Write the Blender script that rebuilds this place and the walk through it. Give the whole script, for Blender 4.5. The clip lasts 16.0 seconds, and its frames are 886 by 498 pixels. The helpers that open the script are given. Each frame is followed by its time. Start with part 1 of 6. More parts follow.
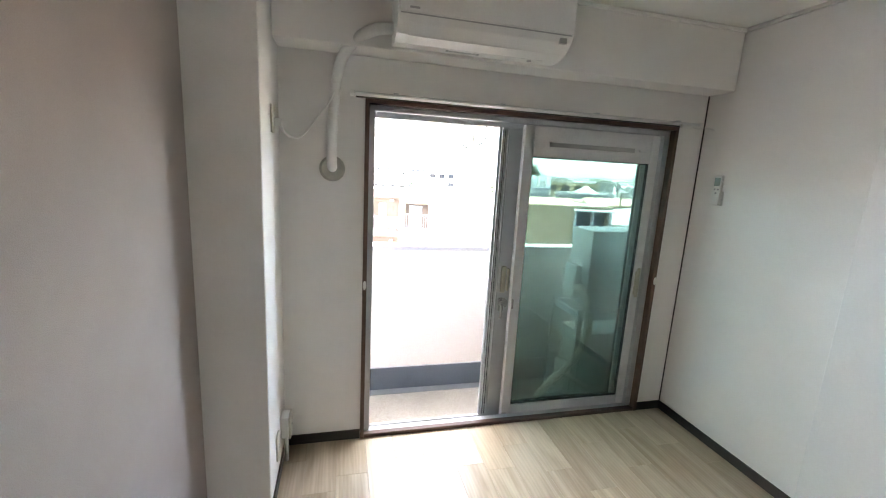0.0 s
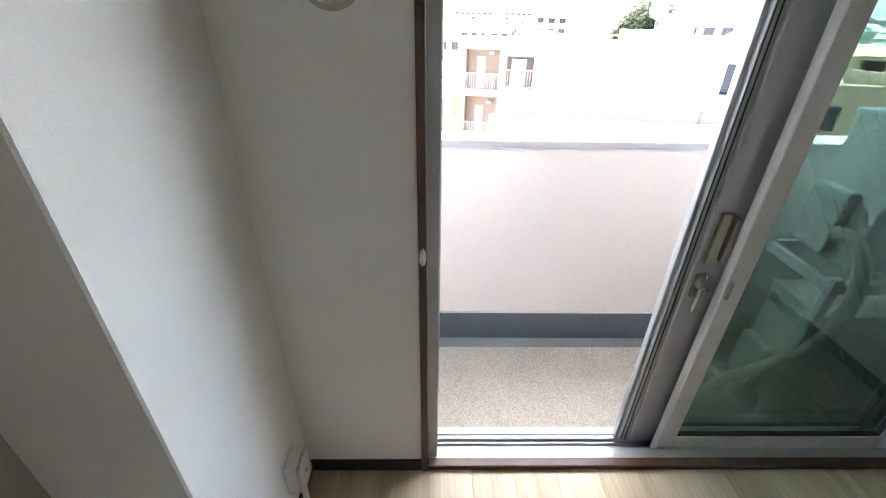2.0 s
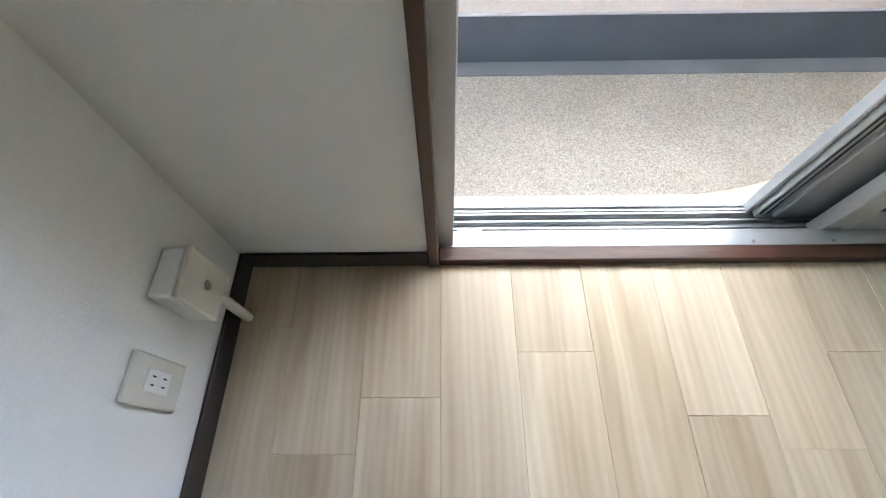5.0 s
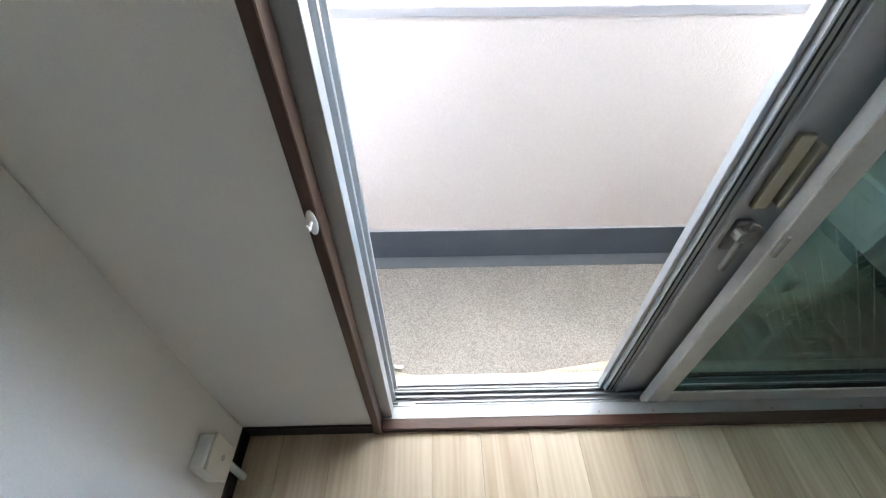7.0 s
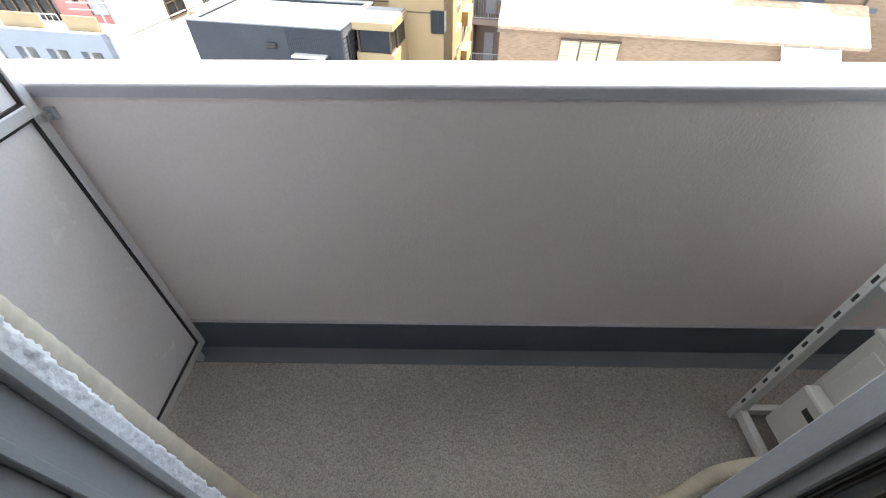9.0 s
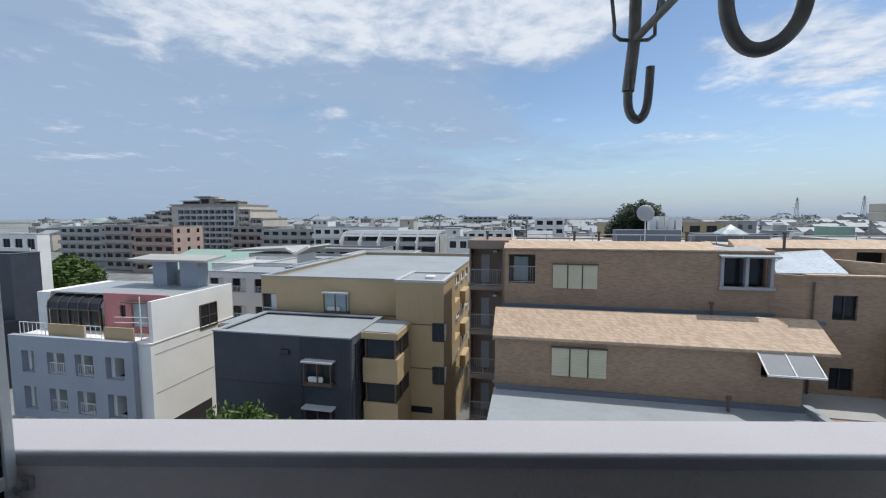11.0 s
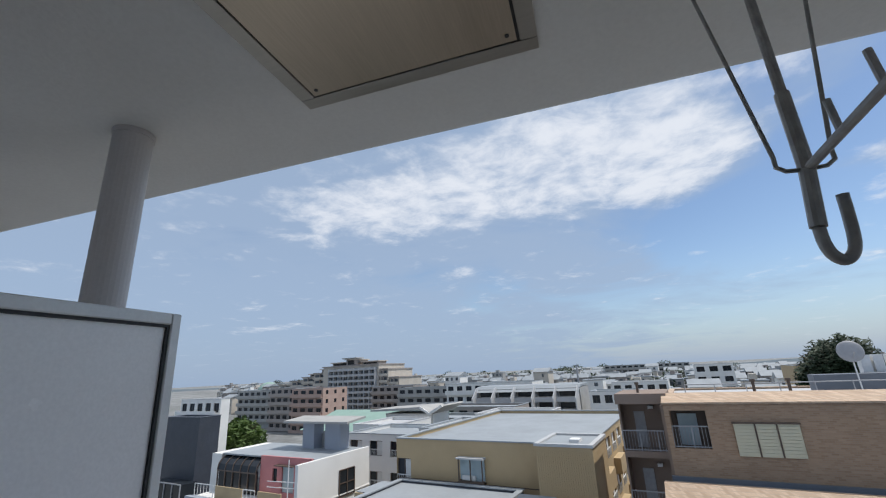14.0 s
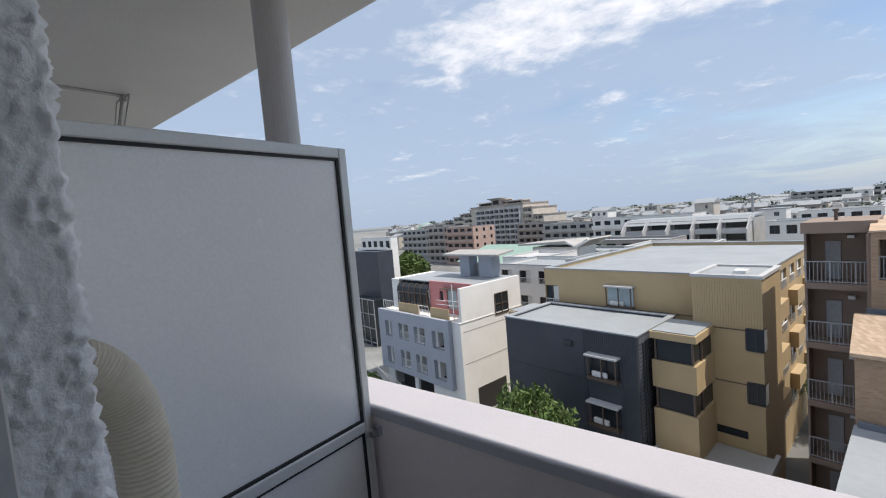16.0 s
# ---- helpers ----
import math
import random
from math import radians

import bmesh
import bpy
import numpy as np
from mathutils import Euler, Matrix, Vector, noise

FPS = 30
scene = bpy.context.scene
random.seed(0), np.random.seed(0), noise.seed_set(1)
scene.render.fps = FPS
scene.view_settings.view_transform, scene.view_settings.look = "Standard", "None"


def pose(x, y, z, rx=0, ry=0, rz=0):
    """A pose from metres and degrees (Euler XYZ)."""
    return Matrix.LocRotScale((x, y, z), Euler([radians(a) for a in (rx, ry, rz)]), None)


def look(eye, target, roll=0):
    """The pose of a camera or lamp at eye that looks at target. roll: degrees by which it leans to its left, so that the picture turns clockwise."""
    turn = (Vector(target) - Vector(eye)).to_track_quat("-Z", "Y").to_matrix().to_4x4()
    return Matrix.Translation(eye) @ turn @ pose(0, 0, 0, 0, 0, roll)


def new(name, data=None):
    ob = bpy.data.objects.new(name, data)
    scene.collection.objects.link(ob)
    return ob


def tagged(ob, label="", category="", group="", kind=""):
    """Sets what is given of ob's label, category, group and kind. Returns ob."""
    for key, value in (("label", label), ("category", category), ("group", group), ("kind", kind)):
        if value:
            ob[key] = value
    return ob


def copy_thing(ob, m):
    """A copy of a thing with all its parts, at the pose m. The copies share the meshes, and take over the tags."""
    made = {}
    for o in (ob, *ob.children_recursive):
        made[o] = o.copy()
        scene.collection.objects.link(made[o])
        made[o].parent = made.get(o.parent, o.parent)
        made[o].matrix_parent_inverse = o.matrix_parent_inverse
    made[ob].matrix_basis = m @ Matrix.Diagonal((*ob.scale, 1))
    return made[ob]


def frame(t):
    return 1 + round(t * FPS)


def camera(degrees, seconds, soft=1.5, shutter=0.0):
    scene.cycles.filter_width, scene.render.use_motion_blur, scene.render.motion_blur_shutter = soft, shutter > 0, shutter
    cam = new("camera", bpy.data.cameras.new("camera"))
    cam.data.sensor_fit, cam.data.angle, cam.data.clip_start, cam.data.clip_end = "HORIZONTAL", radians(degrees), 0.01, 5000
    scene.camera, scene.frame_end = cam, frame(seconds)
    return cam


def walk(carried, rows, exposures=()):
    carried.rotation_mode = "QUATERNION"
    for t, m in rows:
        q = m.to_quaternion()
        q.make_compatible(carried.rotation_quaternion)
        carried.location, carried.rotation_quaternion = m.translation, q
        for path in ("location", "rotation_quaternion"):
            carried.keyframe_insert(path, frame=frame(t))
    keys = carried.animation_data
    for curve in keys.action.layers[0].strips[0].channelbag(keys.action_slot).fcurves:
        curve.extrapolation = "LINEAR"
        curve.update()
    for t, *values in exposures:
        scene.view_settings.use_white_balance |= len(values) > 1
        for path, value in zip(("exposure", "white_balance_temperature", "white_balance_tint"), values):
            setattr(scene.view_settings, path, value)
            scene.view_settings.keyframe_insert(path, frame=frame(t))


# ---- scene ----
cam = camera(93.7, 16.0, soft=1.15)

PATH = [
    (0, (-0.142, -2.224, 1.576), (0.34, -0.32, 1.198), 3.1),
    (0.5, (-0.038, -1.927, 1.569), (0.167, 0.012, 1.126), 2.4),
    (1, (-0.017, -1.54, 1.545), (0.075, 0.38, 0.993), 1.1),
    (1.5, (-0.003, -1.213, 1.54), (0.05, 0.651, 0.817), 0.5),
    (2, (0.023, -0.937, 1.491), (0.058, 0.795, 0.491), 1.0),
    (2.5, (0.004, -0.67, 1.37), (0.03, 0.83, 0.048), 1.2),
    (3, (-0.001, -0.453, 1.137), (0.035, 0.729, -0.477), 2.0),
    (3.5, (0.012, -0.407, 0.86), (0.04, 0.546, -0.899), 1.6),
    (3.7, (0.013, -0.403, 0.803), (0.032, 0.487, -0.994), 1.0),
    (6, (0.046, -0.436, 1.094), (0.023, 0.611, -0.61), -1.6),
    (6.5, (0.115, -0.524, 1.283), (0.096, 0.721, -0.282), -1.2),
    (7, (0.194, -0.52, 1.389), (0.217, 0.869, -0.049), -0.3),
    (7.5, (0.230, -0.398, 1.400), (0.29, 1.029, -0.006), 0.9),
    (8, (0.291, -0.236, 1.396), (0.305, 1.154, -0.063), 0.1),
    (8.2, (0.320, -0.176, 1.388), (0.307, 1.191, -0.099), -0.4),
    (10.3, (0.449, 0.061, 1.506), (0.416, 1.915, 0.756), 0.1),
    (10.5, (0.418, 0.051, 1.535), (0.384, 1.968, 0.968), 0.0),
    (11, (0.405, 0.045, 1.558), (0.375, 2.038, 1.398), -0.2),
    (11.5, (0.401, 0.059, 1.587), (0.387, 2.05, 1.766), -0.3),
    (12, (0.401, 0.057, 1.612), (0.398, 2.008, 2.049), -0.5),
    (12.5, (0.399, 0.063, 1.626), (0.375, 1.969, 2.231), -0.9),
    (13, (0.403, 0.063, 1.625), (0.282, 1.943, 2.297), -1.5),
    (13.5, (0.406, 0.099, 1.622), (0.087, 1.965, 2.267), -2.1),
    (14, (0.393, 0.134, 1.614), (-0.19, 1.96, 2.183), -2.8),
    (14.5, (0.392, 0.132, 1.589), (-0.441, 1.89, 2.054), -3.4),
    (15, (0.365, 0.148, 1.569), (-0.672, 1.825, 1.902), -4.3),
    (15.5, (0.4, 0.146, 1.579), (-0.777, 1.756, 1.722), -4.8),
    (16, (0.358, 0.159, 1.555), (-0.876, 1.727, 1.418), -4.8),
]
EXPO = [(0.0, 5.25, 7700, 15), (1.0, 5.0, 7700, 15), (2.0, 4.65, 7500, 13), (3.0, 4.75, 7200, 10), (3.7, 4.85, 7200, 10), (6.0, 4.76, 7150, 10), (7.0, 4.6, 7200, 10), (8.2, 3.6, 7600, 11), (10.3, 0.44, 6700, 11), (11.0, -0.06, 6300, 9), (12.5, -0.15, 6300, 9), (14.0, -0.06, 6350, 10), (16.0, 0.26, 6750, 12)]
walk(cam, [(t, look(eye, target, roll)) for t, eye, target, roll in PATH], EXPO)

# ---- world, sun, exposure ----
SUN_EL, SUN_AZ = 62, 66.2          # degrees above the horizon, degrees clockwise from +y
sun_dir = Vector((math.sin(radians(SUN_AZ)) * math.cos(radians(SUN_EL)), math.cos(radians(SUN_AZ)) * math.cos(radians(SUN_EL)), math.sin(radians(SUN_EL))))
sun = new("sun", bpy.data.lights.new("sun", "SUN"))
sun.data.energy, sun.data.angle, sun.data.color = 3.7, radians(0.53), (1.0, 0.95, 0.88)
sun.matrix_world = look(sun_dir * 50, (0, 0, 0))


def build_world():
    w = bpy.data.worlds.new("sky")
    w.use_nodes = True
    scene.world = w
    nt = w.node_tree
    nt.nodes.clear()
    N, L = nt.nodes.new, nt.links.new
    sky = N("ShaderNodeTexSky")
    sky.sky_type, sky.sun_disc = "NISHITA", False
    sky.sun_elevation, sky.sun_rotation = radians(SUN_EL), radians(SUN_AZ)
    sky.air_density, sky.dust_density, sky.ozone_density = 1.0, 0.4, 2.0
    # clouds lie on a flat sheet: the direction divided by its height
    tc, sep = N("ShaderNodeTexCoord"), N("ShaderNodeSeparateXYZ")
    L(tc.outputs["Generated"], sep.inputs[0])

    def calc(op, a, b, clamp=False):
        n = N("ShaderNodeMath")
        n.operation, n.use_clamp = op, clamp
        for i, v in enumerate((a, b)):
            if v is None:
                continue
            if isinstance(v, (int, float)):
                n.inputs[i].default_value = v
            else:
                L(v, n.inputs[i])
        return n.outputs[0]
    h = calc("ADD", calc("MAXIMUM", sep.outputs["Z"], 0.0), 0.09)
    cx, cy = calc("DIVIDE", sep.outputs["X"], h), calc("DIVIDE", sep.outputs["Y"], h)
    comb = N("ShaderNodeCombineXYZ")
    L(cx, comb.inputs[0]), L(cy, comb.inputs[1])

    def noise_at(scale, detail, rough, off, dist=0.0):
        mp = N("ShaderNodeMapping")
        mp.inputs["Location"].default_value = off
        L(comb.outputs[0], mp.inputs[0])
        n = N("ShaderNodeTexNoise")
        n.inputs["Scale"].default_value, n.inputs["Detail"].default_value = scale, detail
        n.inputs["Roughness"].default_value, n.inputs["Distortion"].default_value = rough, dist
        L(mp.outputs[0], n.inputs[0])
        return n.outputs[0]

    def blob(x, y, rx, ry):
        """1 in the middle of an ellipse of the cloud sheet, 0 outside it."""
        a = calc("DIVIDE", calc("SUBTRACT", cx, x), rx)
        b = calc("DIVIDE", calc("SUBTRACT", cy, y), ry)
        d = calc("ADD", calc("MULTIPLY", a, a), calc("MULTIPLY", b, b))
        return calc("SUBTRACT", 1.0, d, True)
    def gather(*spots):
        total = blob(*spots[0])
        for q in spots[1:]:
            total = calc("ADD", total, blob(*q), True)
        return total
    puffs = noise_at(2.5, 10, 0.6, (3.1, 1.7, 0), 0.45)
    small = noise_at(7.0, 8, 0.62, (1.3, 5.2, 0), 0.3)
    veil = noise_at(0.85, 8, 0.6, (0.4, 6.2, 0), 0.6)
    clear = gather((0.95, 2.75, 0.55, 1.0), (1.05, 1.75, 0.28, 0.35))
    # The last spot is an unseen overhead cloud, added to brighten balcony and room.
    bank = gather((-0.85, 1.78, 0.85, 0.50), (0.10, 1.72, 0.68, 0.60), (0.5, 1.9, 0.32, 0.45), (1.8, 1.95, 0.85, 0.55), (0.0, 0.1, 2.2, 1.35))
    wisps = gather((-0.82, 2.98, 0.3, 0.16), (-3.2, 3.8, 0.45, 0.22), (2.1, 3.5, 0.5, 0.28), (0.95, 3.15, 0.25, 0.12), (2.5, 2.6, 0.7, 0.3))
    left = calc("SUBTRACT", 0.07, calc("MULTIPLY", cx, 0.11))
    d = calc("ADD", calc("ADD", calc("MULTIPLY", puffs, 0.62), calc("MULTIPLY", small, 0.38)), calc("MULTIPLY", bank, 0.22))
    d = calc("ADD", calc("SUBTRACT", d, calc("MULTIPLY", clear, 0.12)), calc("MULTIPLY", wisps, 0.14))
    thick = N("ShaderNodeMapRange")
    thick.interpolation_type = "SMOOTHSTEP"
    thick.inputs["From Min"].default_value, thick.inputs["From Max"].default_value = 0.53, 0.80
    L(d, thick.inputs["Value"])
    e = calc("SUBTRACT", calc("ADD", calc("ADD", veil, left), calc("MULTIPLY", bank, 0.24)), calc("MULTIPLY", clear, 0.30))
    thin = N("ShaderNodeMapRange")
    thin.interpolation_type = "SMOOTHSTEP"
    thin.inputs["From Min"].default_value, thin.inputs["From Max"].default_value = 0.33, 0.72
    thin.inputs["To Max"].default_value = 0.85
    L(e, thin.inputs["Value"])

    def blend(fac, a, c):
        n = N("ShaderNodeMix")
        n.data_type = "RGBA"
        L(fac, n.inputs[0])
        for k, v in ((6, a), (7, c)):
            if isinstance(v, tuple):
                n.inputs[k].default_value = (*v, 1)
            else:
                L(v, n.inputs[k])
        return n.outputs[2]
    low = calc("SUBTRACT", 1.0, calc("MULTIPLY", sep.outputs["Z"], 4.2), True)
    low = calc("MULTIPLY", low, low)
    air = blend(thin.outputs[0], sky.outputs[0], (3.05, 3.9, 5.2))
    air = blend(calc("MULTIPLY", low, 0.9), air, (2.75, 3.55, 4.75))
    puff_amt = calc("MULTIPLY", thick.outputs[0], calc("ADD", calc("MULTIPLY", calc("SUBTRACT", 1.0, low), 0.85), 0.05))
    shown = blend(puff_amt, air, (6.9, 7.1, 7.5))
    bg, out = N("ShaderNodeBackground"), N("ShaderNodeOutputWorld")
    bg.inputs["Strength"].default_value = 0.125
    L(shown, bg.inputs[0])
    L(bg.outputs[0], out.inputs[0])


build_world()

# ---- materials ----
MATS = {}


def material(name, col, rough=0.6, metal=0.0, vary=0.08, scale=6.0, fine=120.0, fine_amt=0.04, bump=0.0, bump_scale=200.0, stretch=(1, 1, 1), each=0.0, spec=0.5, dirt=None, dirt_amt=0.0, dirt_scale=2.0):
    """Paint, plaster, metal: a base colour with broad and fine variation, optional stains and relief."""
    m = bpy.data.materials.new(name)
    m.use_nodes = True
    nt = m.node_tree
    N, L = nt.nodes.new, nt.links.new
    b = nt.nodes["Principled BSDF"]
    b.inputs["Metallic"].default_value = metal
    b.inputs["Specular IOR Level"].default_value = spec
    tc, mp = N("ShaderNodeTexCoord"), N("ShaderNodeMapping")
    mp.inputs["Scale"].default_value = stretch
    L(tc.outputs["Object"], mp.inputs[0])

    def noise_tex(s, det=4.0):
        n = N("ShaderNodeTexNoise")
        n.inputs["Scale"].default_value, n.inputs["Detail"].default_value = s, det
        L(mp.outputs[0], n.inputs[0])
        return n.outputs[0]

    def value(src, amt):
        r = N("ShaderNodeMapRange")
        r.inputs["From Min"].default_value, r.inputs["From Max"].default_value = 0.25, 0.75
        r.inputs["To Min"].default_value, r.inputs["To Max"].default_value = 1 - amt, 1 + amt
        L(src, r.inputs[0])
        return r.outputs[0]

    def mul(a, c):
        n = N("ShaderNodeMath")
        n.operation = "MULTIPLY"
        L(a, n.inputs[0]), L(c, n.inputs[1])
        return n.outputs[0]
    f = mul(value(noise_tex(scale), vary), value(noise_tex(fine, 2), fine_amt))
    if each:
        oi = N("ShaderNodeObjectInfo")
        r = N("ShaderNodeMapRange")
        r.inputs["To Min"].default_value, r.inputs["To Max"].default_value = 1 - each, 1 + each
        L(oi.outputs["Random"], r.inputs[0])
        f = mul(f, r.outputs[0])
    vm = N("ShaderNodeVectorMath")
    vm.operation = "SCALE"
    vm.inputs[0].default_value = col
    L(f, vm.inputs["Scale"])
    colour = vm.outputs[0]
    if dirt:
        mx = N("ShaderNodeMix")
        mx.data_type = "RGBA"
        r = N("ShaderNodeMapRange")
        r.inputs["From Min"].default_value, r.inputs["From Max"].default_value, r.inputs["To Max"].default_value = 0.5, 0.75, dirt_amt
        L(noise_tex(dirt_scale, 8), r.inputs[0])
        L(r.outputs[0], mx.inputs[0])
        L(colour, mx.inputs[6])
        mx.inputs[7].default_value = (*dirt, 1)
        colour = mx.outputs[2]
    L(colour, b.inputs["Base Color"])
    rr = N("ShaderNodeMapRange")
    rr.inputs["To Min"].default_value, rr.inputs["To Max"].default_value = max(rough - 0.08, 0.02), min(rough + 0.08, 1)
    L(noise_tex(scale * 3), rr.inputs[0])
    L(rr.outputs[0], b.inputs["Roughness"])
    if bump:
        bp = N("ShaderNodeBump")
        bp.inputs["Strength"].default_value, bp.inputs["Distance"].default_value = min(bump, 1.0), 0.004 * max(bump, 1.0)
        L(noise_tex(bump_scale, 5), bp.inputs["Height"])
        L(bp.outputs[0], b.inputs["Normal"])
    MATS[name] = m
    return m


def glass(name, tint):
    """A thin tinted pane: what lies behind shows through its colour, with a mirror gloss on top."""
    m = bpy.data.materials.new(name)
    m.use_nodes = True
    nt = m.node_tree
    nt.nodes.clear()
    N, L = nt.nodes.new, nt.links.new
    clear, gloss, mix, fr, out = N("ShaderNodeBsdfTransparent"), N("ShaderNodeBsdfGlossy"), N("ShaderNodeMixShader"), N("ShaderNodeLayerWeight"), N("ShaderNodeOutputMaterial")
    clear.inputs["Color"].default_value = (*tint, 1)
    gloss.inputs["Color"].default_value, gloss.inputs["Roughness"].default_value = (1, 1, 1, 1), 0.02
    power, amount = N("ShaderNodeMath"), N("ShaderNodeMapRange")
    power.operation, power.inputs[1].default_value = "POWER", 4.0
    amount.inputs["To Min"].default_value, amount.inputs["To Max"].default_value = 0.035, 0.8
    fr.inputs["Blend"].default_value = 0.5
    L(fr.outputs["Facing"], power.inputs[0]), L(power.outputs[0], amount.inputs[0])
    L(amount.outputs[0], mix.inputs[0]), L(clear.outputs[0], mix.inputs[1]), L(gloss.outputs[0], mix.inputs[2])
    L(mix.outputs[0], out.inputs[0])
    MATS[name] = m
    return m


def wood_floor(name):
    """Pale laminate: long grain along y, a tone of its own for each plank."""
    m = material(name, (0.54, 0.425, 0.295), 0.32, vary=0.05, scale=3)
    nt = m.node_tree
    N, L = nt.nodes.new, nt.links.new
    b = nt.nodes["Principled BSDF"]
    tc, mp, oi = N("ShaderNodeTexCoord"), N("ShaderNodeMapping"), N("ShaderNodeObjectInfo")
    off = N("ShaderNodeVectorMath")
    off.operation = "SCALE"
    off.inputs[0].default_value = (7.3, 3.9, 5.1)
    L(oi.outputs["Random"], off.inputs["Scale"])
    add = N("ShaderNodeVectorMath")
    L(tc.outputs["Object"], add.inputs[0]), L(off.outputs[0], add.inputs[1])
    mp.inputs["Scale"].default_value = (1.0, 0.11, 1.0)
    L(add.outputs[0], mp.inputs[0])
    big, fine = N("ShaderNodeTexNoise"), N("ShaderNodeTexNoise")
    big.inputs["Scale"].default_value, big.inputs["Detail"].default_value, big.inputs["Distortion"].default_value = 8, 2.6, 1.4
    fine.inputs["Scale"].default_value, fine.inputs["Detail"].default_value = 160, 3
    wave = N("ShaderNodeTexWave")
    wave.bands_direction = "X"
    wave.inputs["Scale"].default_value, wave.inputs["Distortion"].default_value, wave.inputs["Detail"].default_value, wave.inputs["Detail Scale"].default_value = 16, 9, 3, 1.1
    for n in (big, fine, wave):
        L(mp.outputs[0], n.inputs[0])
    r1 = N("ShaderNodeValToRGB")
    r1.color_ramp.elements[0].position, r1.color_ramp.elements[0].color = 0.30, (0.46, 0.35, 0.237, 1)
    r1.color_ramp.elements[1].position, r1.color_ramp.elements[1].color = 0.70, (0.68, 0.572, 0.435, 1)
    L(big.outputs[0], r1.inputs[0])
    mx = N("ShaderNodeMix")
    mx.data_type, mx.blend_type = "RGBA", "MULTIPLY"
    mx.inputs[0].default_value = 0.09
    L(r1.outputs[0], mx.inputs[6]), L(wave.outputs[0], mx.inputs[7])
    mx2 = N("ShaderNodeMix")
    mx2.data_type, mx2.blend_type = "RGBA", "MULTIPLY"
    mx2.inputs[0].default_value = 0.06
    L(mx.outputs[2], mx2.inputs[6]), L(fine.outputs[0], mx2.inputs[7])
    tone = N("ShaderNodeMapRange")
    tone.inputs["To Min"].default_value, tone.inputs["To Max"].default_value = 0.90, 1.09
    L(oi.outputs["Random"], tone.inputs[0])
    vm = N("ShaderNodeVectorMath")
    vm.operation = "SCALE"
    L(mx2.outputs[2], vm.inputs[0]), L(tone.outputs[0], vm.inputs["Scale"])
    L(vm.outputs[0], b.inputs["Base Color"])
    bp = N("ShaderNodeBump")
    bp.inputs["Strength"].default_value, bp.inputs["Distance"].default_value = 0.12, 0.001
    L(fine.outputs[0], bp.inputs["Height"]), L(bp.outputs[0], b.inputs["Normal"])
    return m


def tile_brick(name, c1, c2, mortar, w=0.23, h=0.07, turn=0.0):
    """Small facing tiles in running bond, read from the object's own coordinates."""
    m = material(name, c1, 0.7)
    nt = m.node_tree
    N, L = nt.nodes.new, nt.links.new
    b = nt.nodes["Principled BSDF"]
    tc, sep, comb, add = N("ShaderNodeTexCoord"), N("ShaderNodeSeparateXYZ"), N("ShaderNodeCombineXYZ"), N("ShaderNodeMath")
    L(tc.outputs["Object"], sep.inputs[0])
    L(sep.outputs[0], add.inputs[0]), L(sep.outputs[1], add.inputs[1])
    L(add.outputs[0], comb.inputs[0]), L(sep.outputs[2], comb.inputs[1])
    br = N("ShaderNodeTexBrick")
    br.inputs["Color1"].default_value, br.inputs["Color2"].default_value, br.inputs["Mortar"].default_value = (*c1, 1), (*c2, 1), (*mortar, 1)
    br.inputs["Scale"].default_value, br.inputs["Brick Width"].default_value, br.inputs["Row Height"].default_value, br.inputs["Mortar Size"].default_value = 1, w, h, 0.008
    br.inputs["Bias"].default_value = -0.1
    L(comb.outputs[0], br.inputs[0])
    n = N("ShaderNodeTexNoise")
    n.inputs["Scale"].default_value, n.inputs["Detail"].default_value = 0.9, 6
    L(comb.outputs[0], n.inputs[0])
    mx = N("ShaderNodeMix")
    mx.data_type, mx.blend_type = "RGBA", "MULTIPLY"
    mx.inputs[0].default_value = 0.35
    L(br.outputs[0], mx.inputs[6]), L(n.outputs[0], mx.inputs[7])
    L(mx.outputs[2], b.inputs["Base Color"])
    bp = N("ShaderNodeBump")
    bp.inputs["Strength"].default_value, bp.inputs["Distance"].default_value = 0.5, 0.01
    bp.invert = True
    L(br.outputs["Fac"], bp.inputs["Height"]), L(bp.outputs[0], b.inputs["Normal"])
    return m


WALLPAPER = material("white wallpaper", (0.83, 0.815, 0.785), 0.75, vary=0.025, scale=3, fine=260, fine_amt=0.03, bump=0.32, bump_scale=420, stretch=(1, 1, 1.6), dirt=(0.55, 0.51, 0.45), dirt_amt=0.10, dirt_scale=1.3)
TAUPE = material("taupe wallpaper", (0.37, 0.325, 0.30), 0.8, vary=0.04, fine=300, fine_amt=0.05, bump=0.4, bump_scale=420)
CEIL = material("ceiling paper", (0.85, 0.84, 0.81), 0.85, vary=0.02, fine=200, bump=0.3, bump_scale=300)
BASE = material("dark brown vinyl", (0.028, 0.02, 0.017), 0.42, vary=0.15, scale=20, stretch=(1, 1, 8))
CASING = material("brown wood-grain trim", (0.08, 0.037, 0.025), 0.4, vary=0.3, scale=40, stretch=(0.12, 1, 1), fine=300, fine_amt=0.15, bump=0.25, bump_scale=90)
CASING_V = material("brown wood-grain upright trim", (0.088, 0.046, 0.031), 0.4, vary=0.3, scale=40, stretch=(1, 1, 0.1), fine=300, fine_amt=0.12, bump=0.2, bump_scale=90)
ALU = material("anodised aluminium", (0.48, 0.50, 0.52), 0.36, metal=0.4, vary=0.06, scale=9, fine=500, fine_amt=0.05, stretch=(1, 1, 0.2), dirt=(0.22, 0.21, 0.2), dirt_amt=0.25, dirt_scale=14)
